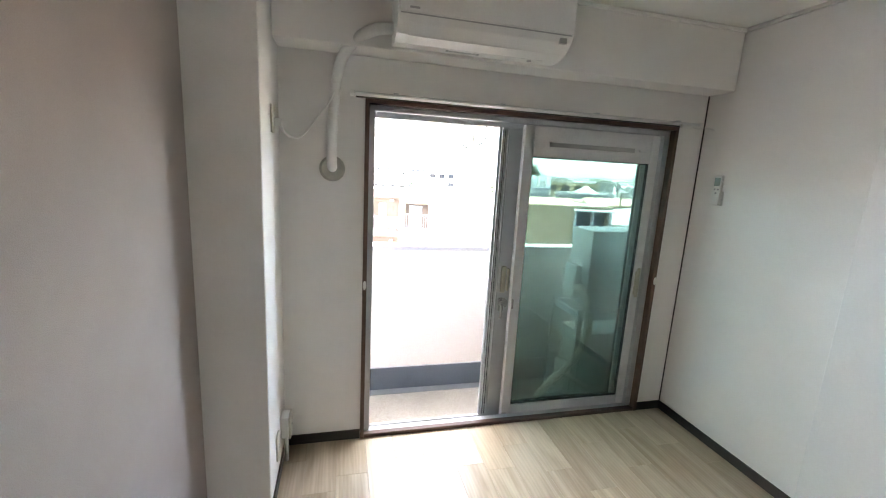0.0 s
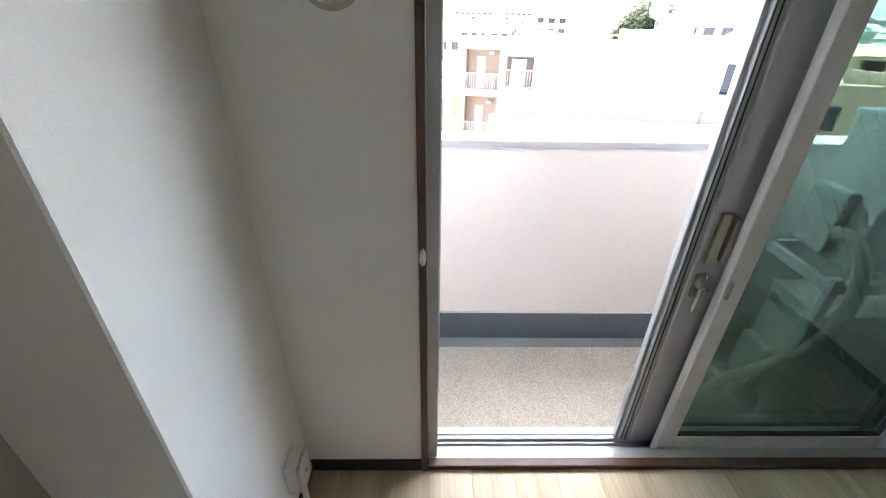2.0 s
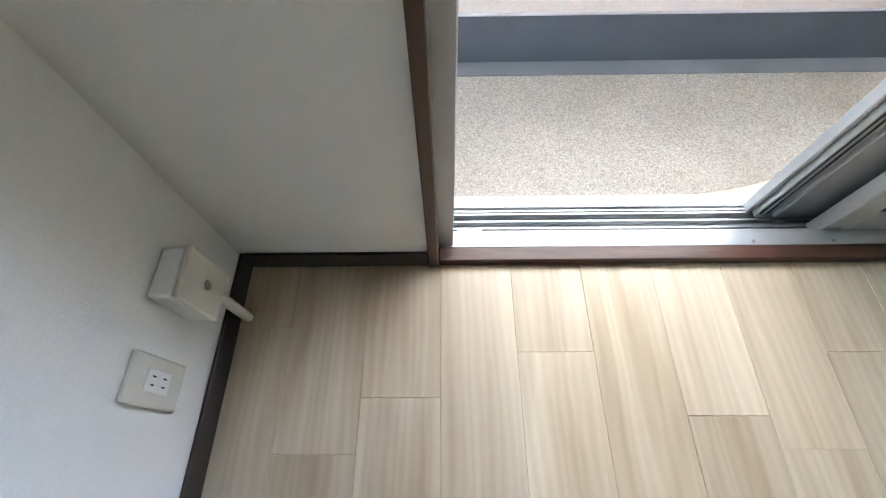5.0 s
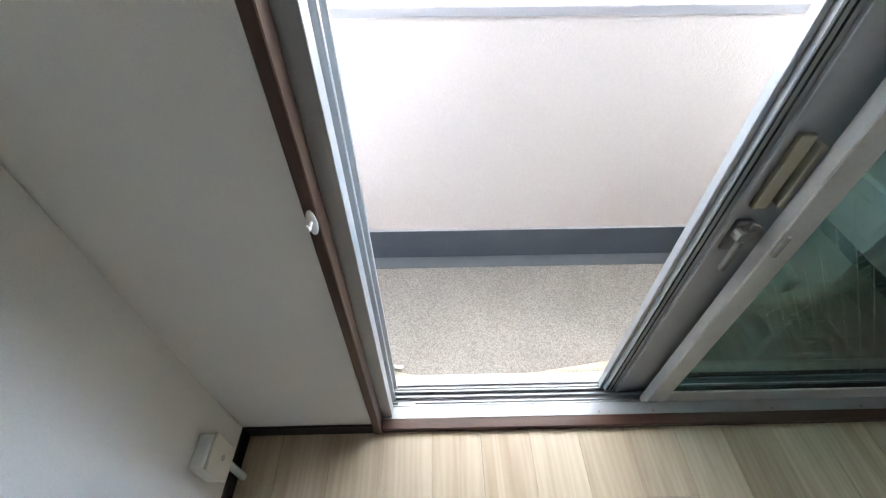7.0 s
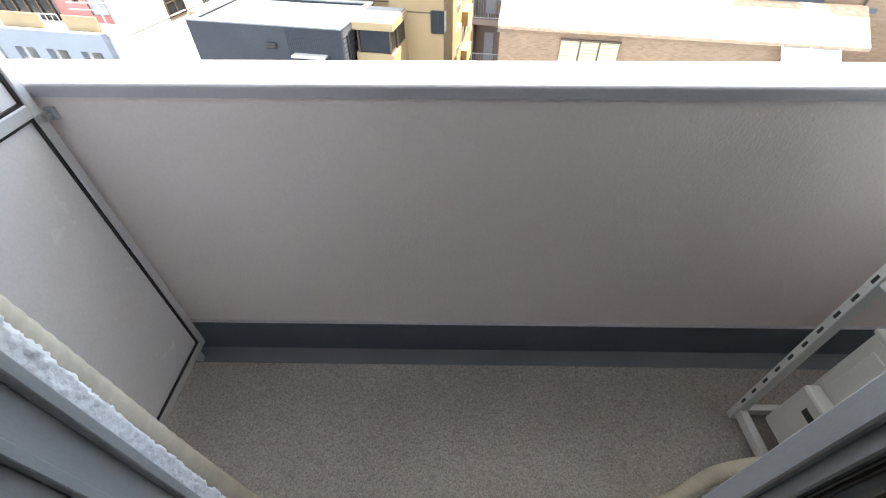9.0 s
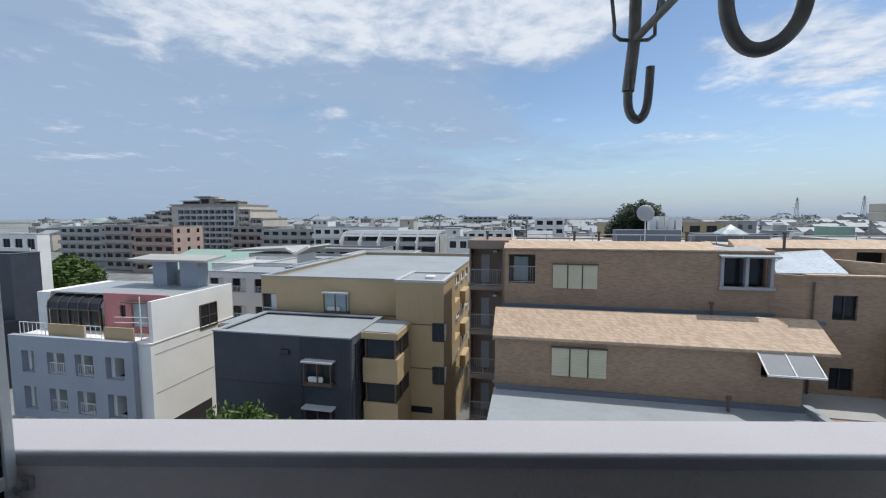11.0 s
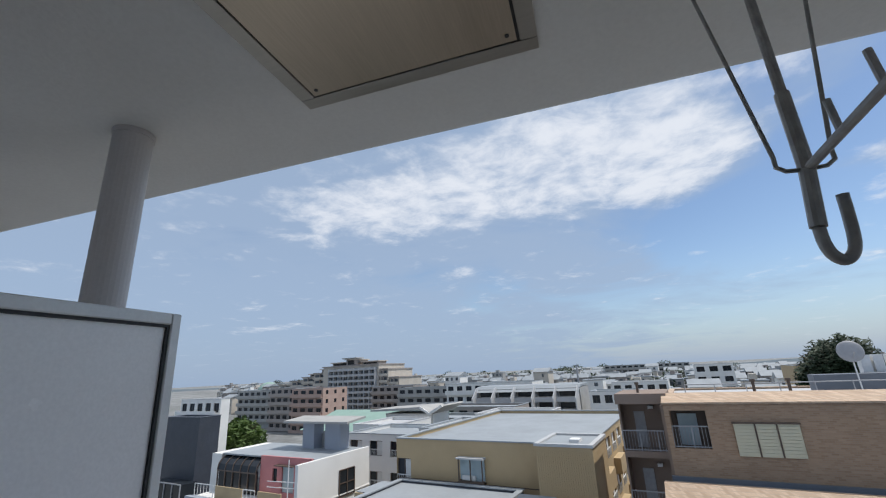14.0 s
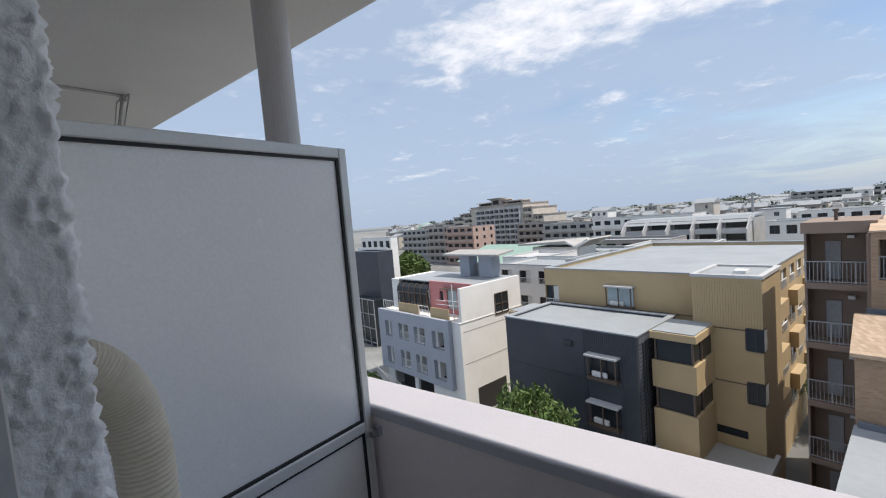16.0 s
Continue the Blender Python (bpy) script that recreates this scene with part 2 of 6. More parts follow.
ALU_LITE = material("pale aluminium", (0.66, 0.665, 0.66), 0.42, metal=0.15, vary=0.05, scale=9, dirt=(0.33, 0.32, 0.3), dirt_amt=0.15, dirt_scale=11)
DARKGAP = material("black rubber gasket", (0.02, 0.02, 0.022), 0.6)
WHITE_PL = material("white plastic", (0.78, 0.775, 0.75), 0.38, vary=0.02, fine_amt=0.02)
IVORY_PL = material("ivory plastic", (0.66, 0.63, 0.55), 0.42, vary=0.03, fine_amt=0.02)
GREY_PL = material("grey plastic", (0.40, 0.40, 0.39), 0.45)
BLACK_PL = material("dark plastic", (0.03, 0.03, 0.033), 0.5)
HANDLE = material("champagne metal", (0.50, 0.47, 0.38), 0.38, metal=0.6)
STEEL_DK = material("worn zinc steel", (0.34, 0.335, 0.32), 0.5, metal=0.45, vary=0.2, scale=30)
PARAPET = material("pinkish cream paint", (0.80, 0.715, 0.685), 0.7, vary=0.035, scale=2.2, fine=90, fine_amt=0.03, bump=0.45, bump_scale=110, dirt=(0.42, 0.38, 0.36), dirt_amt=0.14, dirt_scale=1.1)
CAPM = material("white-grey coping paint", (0.46, 0.45, 0.485), 0.6, vary=0.04, scale=3, bump=0.2, bump_scale=120, dirt=(0.42, 0.40, 0.40), dirt_amt=0.25, dirt_scale=2)
BAND = material("slate grey waterproofing", (0.095, 0.115, 0.14), 0.42, vary=0.12, scale=4, bump=0.3, bump_scale=60)
GUTTER = material("grey gutter coating", (0.165, 0.185, 0.205), 0.4, vary=0.12, scale=5, bump=0.2, bump_scale=60)
CARPET = material("grey speckled vinyl floor", (0.37, 0.34, 0.31), 0.75, vary=0.08, scale=4, fine=170, fine_amt=0.42, bump=0.5, bump_scale=200, dirt=(0.20, 0.16, 0.12), dirt_amt=0.3, dirt_scale=2.2)
STUCCO = material("rough white stucco", (0.80, 0.80, 0.81), 0.85, vary=0.05, fine=60, fine_amt=0.06, bump=0.55, bump_scale=130)
SOFFIT = material("grey-white slab paint", (0.62, 0.615, 0.59), 0.8, vary=0.05, scale=2, fine=60, fine_amt=0.03, bump=0.25, bump_scale=90)
STAINLESS = material("brushed stainless steel", (0.50, 0.43, 0.345), 0.34, metal=0.95, vary=0.10, scale=7, stretch=(1, 0.05, 1), fine=220, fine_amt=0.06)
STAIN_FR = material("stainless frame", (0.40, 0.38, 0.345), 0.35, metal=0.9, vary=0.08, stretch=(0.1, 1, 1))
PANELM = material("grey-white partition board", (0.84, 0.825, 0.82), 0.24, vary=0.02, scale=3, dirt=(0.46, 0.45, 0.46), dirt_amt=0.25, dirt_scale=1.6)
PIPEM = material("cream pipe wrap", (0.60, 0.54, 0.43), 0.6, vary=0.10, scale=12, bump=0.3, bump_scale=80, dirt=(0.35, 0.28, 0.18), dirt_amt=0.35, dirt_scale=8)
DRAIN = material("grey-beige pipe paint", (0.50, 0.475, 0.465), 0.45, vary=0.05, scale=4)
PUTTY = material("grey putty", (0.42, 0.41, 0.37), 0.85, vary=0.12, scale=30, bump=0.5, bump_scale=60)
ACU = material("ivory enamel", (0.66, 0.66, 0.62), 0.45, vary=0.03)
FLOOR = wood_floor("pale wood laminate")
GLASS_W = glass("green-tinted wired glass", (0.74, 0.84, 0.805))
# Same glass; most of the pair's darkening is put into this pane's colour.
GLASS_O = glass("outer wired glass with most of the tint", (0.335, 0.405, 0.40))
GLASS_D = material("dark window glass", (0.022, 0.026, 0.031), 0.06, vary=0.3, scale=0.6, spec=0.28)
# Distance haze is painted in: paler than the near window glass.
GLASS_F = material("far window glass lightened for haze", (0.085, 0.098, 0.112), 0.3, vary=0.3, scale=0.3, spec=0.3)
SHEETM = material("pale roof sheet", (0.50, 0.55, 0.58), 0.28, vary=0.12, scale=1.5, fine=20, fine_amt=0.12)
GLASS_P = material("pale curtained glass", (0.34, 0.42, 0.45), 0.1, vary=0.2, scale=0.8)
LCD = material("grey-green display", (0.30, 0.36, 0.33), 0.25)

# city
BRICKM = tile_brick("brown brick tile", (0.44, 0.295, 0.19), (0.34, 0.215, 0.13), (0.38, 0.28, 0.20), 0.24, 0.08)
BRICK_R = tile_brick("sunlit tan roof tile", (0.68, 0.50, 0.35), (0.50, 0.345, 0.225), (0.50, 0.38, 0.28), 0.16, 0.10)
YELLOW = material("mustard facing tile", (0.45, 0.335, 0.19), 0.65, vary=0.05, scale=0.6, fine=14, fine_amt=0.05, dirt=(0.24, 0.17, 0.08), dirt_amt=0.2, dirt_scale=0.5)
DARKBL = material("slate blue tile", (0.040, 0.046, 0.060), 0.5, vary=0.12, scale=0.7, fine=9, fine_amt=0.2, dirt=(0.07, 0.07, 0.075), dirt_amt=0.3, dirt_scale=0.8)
# Same tile front and flank; the sun on the flank is painted as lighter grey.
DARKBL_S = material("slate tile lightened for sunlit flank", (0.12, 0.13, 0.15), 0.5, vary=0.08, scale=0.7, fine=12, fine_amt=0.12)
BLUEGREY = material("blue-grey render", (0.33, 0.355, 0.40), 0.75, vary=0.06, scale=0.5)
WHITEW = material("white render", (0.74, 0.73, 0.70), 0.75, vary=0.05, scale=0.4, dirt=(0.5, 0.49, 0.46), dirt_amt=0.2, dirt_scale=0.5)
PINKW = material("salmon pink render", (0.50, 0.20, 0.195), 0.75, vary=0.06, scale=0.7)
ROOFG = material("grey roof membrane", (0.29, 0.315, 0.335), 0.6, vary=0.09, scale=0.35, fine=3, fine_amt=0.05, dirt=(0.20, 0.21, 0.22), dirt_amt=0.4, dirt_scale=0.4)
ROOFL = material("light grey roof membrane", (0.47, 0.475, 0.48), 0.6, vary=0.07, scale=0.3, dirt=(0.32, 0.32, 0.32), dirt_amt=0.35, dirt_scale=0.5)
ROOFD = material("dark roof membrane", (0.13, 0.145, 0.17), 0.6, vary=0.1, scale=0.5)
SHUTTER = material("cream shutter", (0.56, 0.52, 0.38), 0.5, vary=0.05, scale=2)
BROWNM = material("brown metal", (0.10, 0.07, 0.052), 0.5, vary=0.1)
GREYW = material("grey concrete", (0.36, 0.355, 0.34), 0.8, vary=0.1, scale=0.5, dirt=(0.2, 0.2, 0.19), dirt_amt=0.3, dirt_scale=0.6)
# This and the next two facade tones are lightened for distance haze.
BEIGEW = material("beige concrete", (0.52, 0.475, 0.41), 0.8, vary=0.1, scale=0.4)
MAROON = material("pink-brown facade", (0.42, 0.30, 0.25), 0.8, vary=0.1, scale=0.4)
TAUPEW = material("taupe facade", (0.33, 0.295, 0.27), 0.8, vary=0.1, scale=0.4)
GREENR = material("pale green metal roof", (0.25, 0.37, 0.31), 0.5, vary=0.08, scale=0.5)
# Shade inside the buildings is painted with this near-black.
DARKIN = material("near-black for unlit interior", (0.03, 0.028, 0.026), 0.8)
RAILM = material("grey railing paint", (0.33, 0.33, 0.34), 0.5)
WHITER = material("white railing paint", (0.70, 0.70, 0.69), 0.5)
CURTAIN = material("white curtain", (0.62, 0.62, 0.60), 0.85, vary=0.08, scale=4)
GALLERY = material("brown-grey gallery paint", (0.25, 0.185, 0.145), 0.75, vary=0.06, scale=0.5)
AWNING = material("grey awning sheet", (0.24, 0.25, 0.26), 0.55, vary=0.1, scale=1, spec=0.3)
SUBFL = material("floor underlay", (0.42, 0.33, 0.23), 0.6)
LEAF = material("green foliage", (0.08, 0.13, 0.028), 0.6, vary=0.35, scale=1.2, fine=9, fine_amt=0.25)
LEAF_D = material("dark green foliage", (0.022, 0.042, 0.016), 0.7, vary=0.3, scale=0.8, fine=5, fine_amt=0.25)
BARK = material("brown bark", (0.10, 0.07, 0.05), 0.9, vary=0.2, bump=0.6, bump_scale=20)
ASPHALT = material("asphalt", (0.055, 0.055, 0.057), 0.9, vary=0.12, scale=0.2, fine=6, fine_amt=0.15)
GROUND = material("distant town ground", (0.20, 0.205, 0.20), 0.95, vary=0.4, scale=0.02, fine=0.3, fine_amt=0.3)
# The bluish haze of distance is mixed into the hill colour.
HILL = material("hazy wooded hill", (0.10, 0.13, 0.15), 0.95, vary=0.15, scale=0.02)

# ---- building helpers ----
WORLD = {}
CITY = Matrix.Rotation(radians(-11), 4, "Z")     # the town's grid stands 11 degrees off the balcony
ID = Matrix.Identity(4)


def thing(name, at, label, category, group="", frame_m=ID, kind=""):
    """An Empty at the thing's base; parts go under it."""
    e = new(name)
    e.empty_display_size = 0.1
    e.matrix_basis = frame_m @ Matrix.Translation(at)
    WORLD[e] = e.matrix_basis.copy()
    return tagged(e, label, category, group, kind)


def part(name, bm, mat, parent=None, label="", frame_m=ID, smooth=False):
    """Links a bmesh as one mesh object; under a thing or a part if parent is given."""
    me = bpy.data.meshes.new(name)
    bm.to_mesh(me)
    bm.free()
    if mat:
        me.materials.append(mat)
    if smooth:
        me.shade_smooth()
    ob = new(name, me)
    hang(ob, parent, frame_m)
    return tagged(ob, label)


def hang(ob, parent, frame_m=ID):
    if parent is not None:
        ob.parent = parent
        ob.matrix_parent_inverse = WORLD[parent].inverted()
    ob.matrix_basis = frame_m
    WORLD[ob] = frame_m.copy()
    return ob


def box(bm, x0, x1, y0, y1, z0, z1, bev=0.0, seg=1):
    r = bmesh.ops.create_cube(bm, size=1)
    vs = r["verts"]
    for v in vs:
        v.co = Vector(((x0 + x1) / 2 + v.co.x * (x1 - x0), (y0 + y1) / 2 + v.co.y * (y1 - y0), (z0 + z1) / 2 + v.co.z * (z1 - z0)))
    if bev:
        es = {e for v in vs for e in v.link_edges}
        bmesh.ops.bevel(bm, geom=list(es), offset=bev, segments=seg, affect="EDGES", profile=0.5)
    return bm


def cube(*a, **k):
    return box(bmesh.new(), *a, **k)


def rod(bm, p, q, r, seg=10, r2=None):
    p, q = Vector(p), Vector(q)
    d = q - p
    m = Matrix.Translation((p + q) / 2) @ d.to_track_quat("Z", "Y").to_matrix().to_4x4()
    bmesh.ops.create_cone(bm, cap_ends=True, segments=seg, radius1=r, radius2=r if r2 is None else r2, depth=d.length, matrix=m)
    return bm


def smooth_line(pts, steps=8):
    """Catmull-Rom through the points."""
    P = [Vector(p) for p in pts]
    P = [P[0] * 2 - P[1]] + P + [P[-1] * 2 - P[-2]]
    out = []
    for i in range(1, len(P) - 2):
        for s in range(steps):
            t = s / steps
            a, b, c, d = P[i - 1:i + 3]
            out.append(0.5 * (2 * b + (c - a) * t + (2 * a - 5 * b + 4 * c - d) * t * t + (3 * b - a - 3 * c + d) * t ** 3))
    return out + [P[-2]]


def tube(bm, pts, r, seg=10, radii=None):
    """A closed round tube along points."""
    rings, ref = [], None
    for i, p in enumerate(pts):
        p = Vector(p)
        d = (Vector(pts[min(i + 1, len(pts) - 1)]) - Vector(pts[max(i - 1, 0)])).normalized()
        if ref is None:
            ref = d.orthogonal().normalized()
        ref = (ref - d * ref.dot(d)).normalized()
        o = d.cross(ref)
        rad = radii[i] if radii else r
        rings.append([bm.verts.new(p + (ref * math.cos(a) + o * math.sin(a)) * rad) for a in (2 * math.pi * k / seg for k in range(seg))])
    for a, b in zip(rings, rings[1:]):
        for k in range(seg):
            bm.faces.new((a[k], a[(k + 1) % seg], b[(k + 1) % seg], b[k]))
    bm.faces.new(rings[0][::-1])
    bm.faces.new(rings[-1])
    return bm


def prism(bm, outline, axis, a0, a1):
    """Extrudes a closed outline of 2D points along an axis ('x': outline in y, z; 'y': in x, z; 'z': in x, y)."""
    put = {"x": lambda p, a: (a, p[0], p[1]), "y": lambda p, a: (p[0], a, p[1]), "z": lambda p, a: (p[0], p[1], a)}[axis]
    A = [bm.verts.new(put(p, a0)) for p in outline]
    B = [bm.verts.new(put(p, a1)) for p in outline]
    bm.faces.new(A), bm.faces.new(B[::-1])
    n = len(outline)
    for i in range(n):
        bm.faces.new((A[i], B[i], B[(i + 1) % n], A[(i + 1) % n]))
    bmesh.ops.recalc_face_normals(bm, faces=bm.faces[:])
    return bm


def holed(bm, axis, c0, c1, a0, a1, z0, z1, holes=()):
    """A wall slab with openings. axis 'y': the wall runs along x and is c0..c1 thick in y; 'x': the other way round. holes: (a0, a1, z0, z1)."""
    As = sorted({a0, a1, *[h for q in holes for h in q[:2] if a0 < h < a1]})
    Zs = sorted({z0, z1, *[h for q in holes for h in q[2:] if z0 < h < z1]})
    solid = lambda i, j: 0 <= i < len(As) - 1 and 0 <= j < len(Zs) - 1 and not any(q[0] <= (As[i] + As[i + 1]) / 2 <= q[1] and q[2] <= (Zs[j] + Zs[j + 1]) / 2 <= q[3] for q in holes)
    grid = {}

    def vert(a, c, z):
        k = (round(a, 5), round(c, 5), round(z, 5))
        if k not in grid:
            grid[k] = bm.verts.new((a, c, z) if axis == "y" else (c, a, z))
        return grid[k]
    for i in range(len(As) - 1):
        for j in range(len(Zs) - 1):
            if not solid(i, j):
                continue
            A, B, Z, Y = As[i], As[i + 1], Zs[j], Zs[j + 1]
            for c in (c0, c1):
                bm.faces.new([vert(A, c, Z), vert(B, c, Z), vert(B, c, Y), vert(A, c, Y)])
            for di, dj, e in ((-1, 0, ((A, Z), (A, Y))), (1, 0, ((B, Z), (B, Y))), (0, -1, ((A, Z), (B, Z))), (0, 1, ((A, Y), (B, Y)))):
                if not solid(i + di, j + dj):
                    (p, q), (r, s) = e
                    bm.faces.new([vert(p, c0, q), vert(r, c0, s), vert(r, c1, s), vert(p, c1, q)])
    bmesh.ops.recalc_face_normals(bm, faces=bm.faces[:])
    return bm


def structure(name, bm, mat, label="", category="wall", smooth=False):
    ob = part(name, bm, mat, smooth=smooth)
    return tagged(ob, label, category, kind="structure")


# ---- room ----
XL, XR, XC, YC, YB, ZC = -0.69, 2.052, -0.433, -0.49, -3.3, 2.43     # side walls, column, back wall, ceiling
WX0, WX1, WH = 0.0, 1.838, 1.88                                       # window opening
YO = 0.225                                                            # outer face of the facade
subfloor = structure("floor", cube(XL, XR, YB, 0.0, -0.20, -0.004), SUBFL, "pale wood laminate floor of long planks", "floor")
structure("ceiling", cube(XL - 0.15, XR + 0.15, YB - 0.15, 0.0, ZC, ZC + 0.15), CEIL, "white papered ceiling", "ceiling")
wn = bmesh.new()
holed(wn, "y", 0.0, 0.12, -0.9, XR + 0.2, -0.20, ZC + 0.15, [(WX0 - 0.0215, WX1 + 0.0235, -0.06, WH + 0.0215)])
structure("wall_north", wn, WALLPAPER, "white textured wallpaper wall around the balcony window")
structure("wall_west", cube(XL - 0.12, XL, YB, YC, -0.1, ZC), TAUPE, "taupe wallpaper side wall")
structure("wall_column", cube(XL - 0.12, XC, YC, -0.0005, -0.1, ZC, bev=0.004), WALLPAPER, "white papered column beside the window")
structure("wall_east", cube(XR, XR + 0.12, YB, -0.0005, -0.1, ZC), WALLPAPER, "white papered side wall")
structure("wall_south", cube(XL - 0.12, XR + 0.12, YB - 0.12, YB, -0.1, ZC), WALLPAPER, "plain white back wall")
structure("ceiling_beam", cube(XC, XR, -0.177, -0.0005, 2.098, ZC, bev=0.006, seg=2), WALLPAPER, "white papered beam above the window", "beam")
structure("trim_corner", cube(XR - 0.006, XR - 0.0006, -0.007, -0.0006, 0.06, 2.098), BASE, "thin dark corner bead", "trim")
# coving under the ceiling along the beam
structure("trim_coving", cube(XC + 0.001, XR - 0.001, -0.192, -0.1775, ZC - 0.022, ZC - 0.0008, bev=0.003), CEIL, "slim white ceiling coving", "trim")
structure("trim_coving_east", cube(XR - 0.015, XR - 0.0006, YB, -0.193, ZC - 0.022, ZC - 0.0008, bev=0.003), CEIL, "slim white ceiling coving", "trim")
BH = 0.06
structure("baseboard_north_a", cube(XC + 0.008, -0.023, -0.008, -0.0006, 0.0, BH, bev=0.002), BASE, "dark brown skirting", "baseboard")
structure("baseboard_north_b", cube(WX1 + 0.025, XR - 0.008, -0.008, -0.0006, 0.0, BH, bev=0.002), BASE, "dark brown skirting", "baseboard")
structure("baseboard_column", cube(XC + 0.0006, XC + 0.008, YC, -0.0006, 0.0, BH, bev=0.002), BASE, "dark brown skirting", "baseboard")
structure("baseboard_column_front", cube(XL + 0.008, XC + 0.008, YC - 0.008, YC - 0.0006, 0.0, BH, bev=0.002), BASE, "dark brown skirting", "baseboard")
structure("baseboard_west", cube(XL + 0.0006, XL + 0.008, YB, YC - 0.0006, 0.0, BH, bev=0.002), BASE, "dark brown skirting", "baseboard")
structure("baseboard_east", cube(XR - 0.008, XR - 0.0006, -0.92, -0.0006, 0.0, BH, bev=0.002), BASE, "dark brown skirting", "baseboard")


def closet():
    """Flush white folding doors in the side wall."""
    t = thing("closet_door", (XR, -1.7, 0), "flush white folding closet door in the side wall", "closet door")
    for y0 in (-2.5, -2.095, -1.69, -1.285):
        d = part("door_leaf", cube(XR - 0.014, XR - 0.001, y0, y0 + 0.365 if y0 > -1.3 else y0 + 0.4, 0.012, 2.0, bev=0.003), WHITE_PL, t)
        if y0 == -1.69:
            part("pull", cube(XR - 0.024, XR - 0.0145, y0 + 0.03, y0 + 0.05, 0.9, 1.02, bev=0.003), ALU, d, "small metal pull")


closet()


# ---- sliding balcony window ----
def window_north():
    w = thing("window_1", (0.92, 0.06, 0), "open aluminium sliding balcony window with wired glass", "window", kind="structure")
    # brown casing proud of the wall
    part("casing", cube(WX0 - 0.022, WX0, -0.012, 0.034, 0.0, WH, bev=0.002), CASING_V, w, "brown wood-grain upright")
    part("casing", cube(WX1, WX1 + 0.024, -0.012, 0.034, 0.0, WH, bev=0.002), CASING_V, w, "brown wood-grain upright")
    part("casing", cube(WX0 - 0.022, WX1 + 0.024, -0.012, 0.034, WH, WH + 0.022, bev=0.002), CASING, w, "brown wood-grain head")
    part("casing", cube(WX0, WX1, -0.006, 0.030, -0.004, 0.022, bev=0.003), CASING, w, "brown wood-grain sill")
    # aluminium frame: jambs with steps, head, sill with tracks
    for x0, s in ((WX0, 1), (WX1, -1)):
        j = bmesh.new()
        for a, b, y0, y1 in ((-0.003, 0.033, 0.0365, 0.076), (-0.003, 0.022, 0.076, 0.110), (-0.003, 0.036, 0.110, 0.121), (-0.003, 0.024, 0.121, 0.158), (-0.003, 0.038, 0.158, 0.170), (-0.003, 0.012, 0.170, 0.183)):
            xa, xb = sorted((x0 + s * a, x0 + s * b))
            box(j, xa, xb, y0, y1, -0.05, WH - 0.001, bev=0.0012)
        part("frame_jamb", j, ALU, w)
    h = bmesh.new()
    for z, y0, y1 in ((0.028, 0.0365, 0.062), (0.018, 0.062, 0.110), (0.05, 0.110, 0.121), (0.02, 0.121, 0.170), (0.05, 0.170, 0.183)):
        box(h, WX0 + 0.001, WX1 - 0.001, y0, y1, WH - z, WH - 0.0015, bev=0.001)
    part("frame_head", h, ALU, w)
    s = bmesh.new()
    box(s, WX0 + 0.001, WX1 - 0.001, 0.030, 0.072, 0.0, 0.018, bev=0.0015)
    box(s, WX0 + 0.001, WX1 - 0.001, 0.072, 0.176, -0.062, -0.046)
    box(s, WX0 + 0.001, WX1 - 0.001, 0.170, 0.183, -0.062, -0.034, bev=0.002)
    for y in (0.080, 0.092, 0.106, 0.126, 0.142, 0.156):
        box(s, WX0 + 0.001, WX1 - 0.001, y - 0.0022, y + 0.0022, -0.047, -0.020 if y in (0.092, 0.142) else -0.028)
    part("frame_sill", s, ALU, w, "aluminium sill with running tracks")
    part("track_stop", cube(0.045, 0.105, 0.094, 0.104, -0.047, -0.024, bev=0.002), WHITE_PL, w, "white plastic track stop")
    for x in (0.18, 0.36, 0.538, 0.72, 0.90, 1.3, 1.6):
        part("screw", rod(bmesh.new(), (x, 0.040, 0.0175), (x, 0.040, 0.0195), 0.004, 10), STEEL_DK, w)

    def sash(x0, x1, y0, y1, name, label, head, foot, stile_l, stile_r):
        z0, z1 = -0.019, WH - 0.03
        t = part(name, cube(x0, x0 + stile_l, y0, y1, z0, z1, bev=0.003), ALU_LITE if y0 < 0.1 else ALU, w, label)
        m = ALU_LITE if y0 < 0.1 else ALU
        part("stile", cube(x1 - stile_r, x1, y0, y1, z0, z1, bev=0.003), m, t)
        part("rail", cube(x0 + stile_l, x1 - stile_r, y0 + 0.002, y1 - 0.002, z1 - head, z1, bev=0.002), m, t)
        part("rail", cube(x0 + stile_l, x1 - stile_r, y0 + 0.002, y1 - 0.002, z0, z0 + foot, bev=0.002), m, t)
        g0, g1, gy = z0 + foot, z1 - head, (y0 + y1) / 2
        k = bmesh.new()
        for a, b, c, d in ((x0 + stile_l, x0 + stile_l + 0.006, g0, g1), (x1 - stile_r - 0.006, x1 - stile_r, g0, g1), (x0 + stile_l, x1 - stile_r, g0, g0 + 0.006), (x0 + stile_l, x1 - stile_r, g1 - 0.006, g1)):
            box(k, a, b, gy - 0.009, gy + 0.009, c, d)
        part("gasket", k, DARKGAP, t)
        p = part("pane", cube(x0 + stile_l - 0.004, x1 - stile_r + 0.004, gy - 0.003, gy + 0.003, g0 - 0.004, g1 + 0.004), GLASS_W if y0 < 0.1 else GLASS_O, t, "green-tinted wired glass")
        # The darker outer pane casts no shadow, so the room stays lit.
        p.visible_shadow = y0 < 0.1
        # diagonal wire mesh in the pane
        wm = bmesh.new()
        u0, u1, step = x0 + stile_l, x1 - stile_r, 0.04
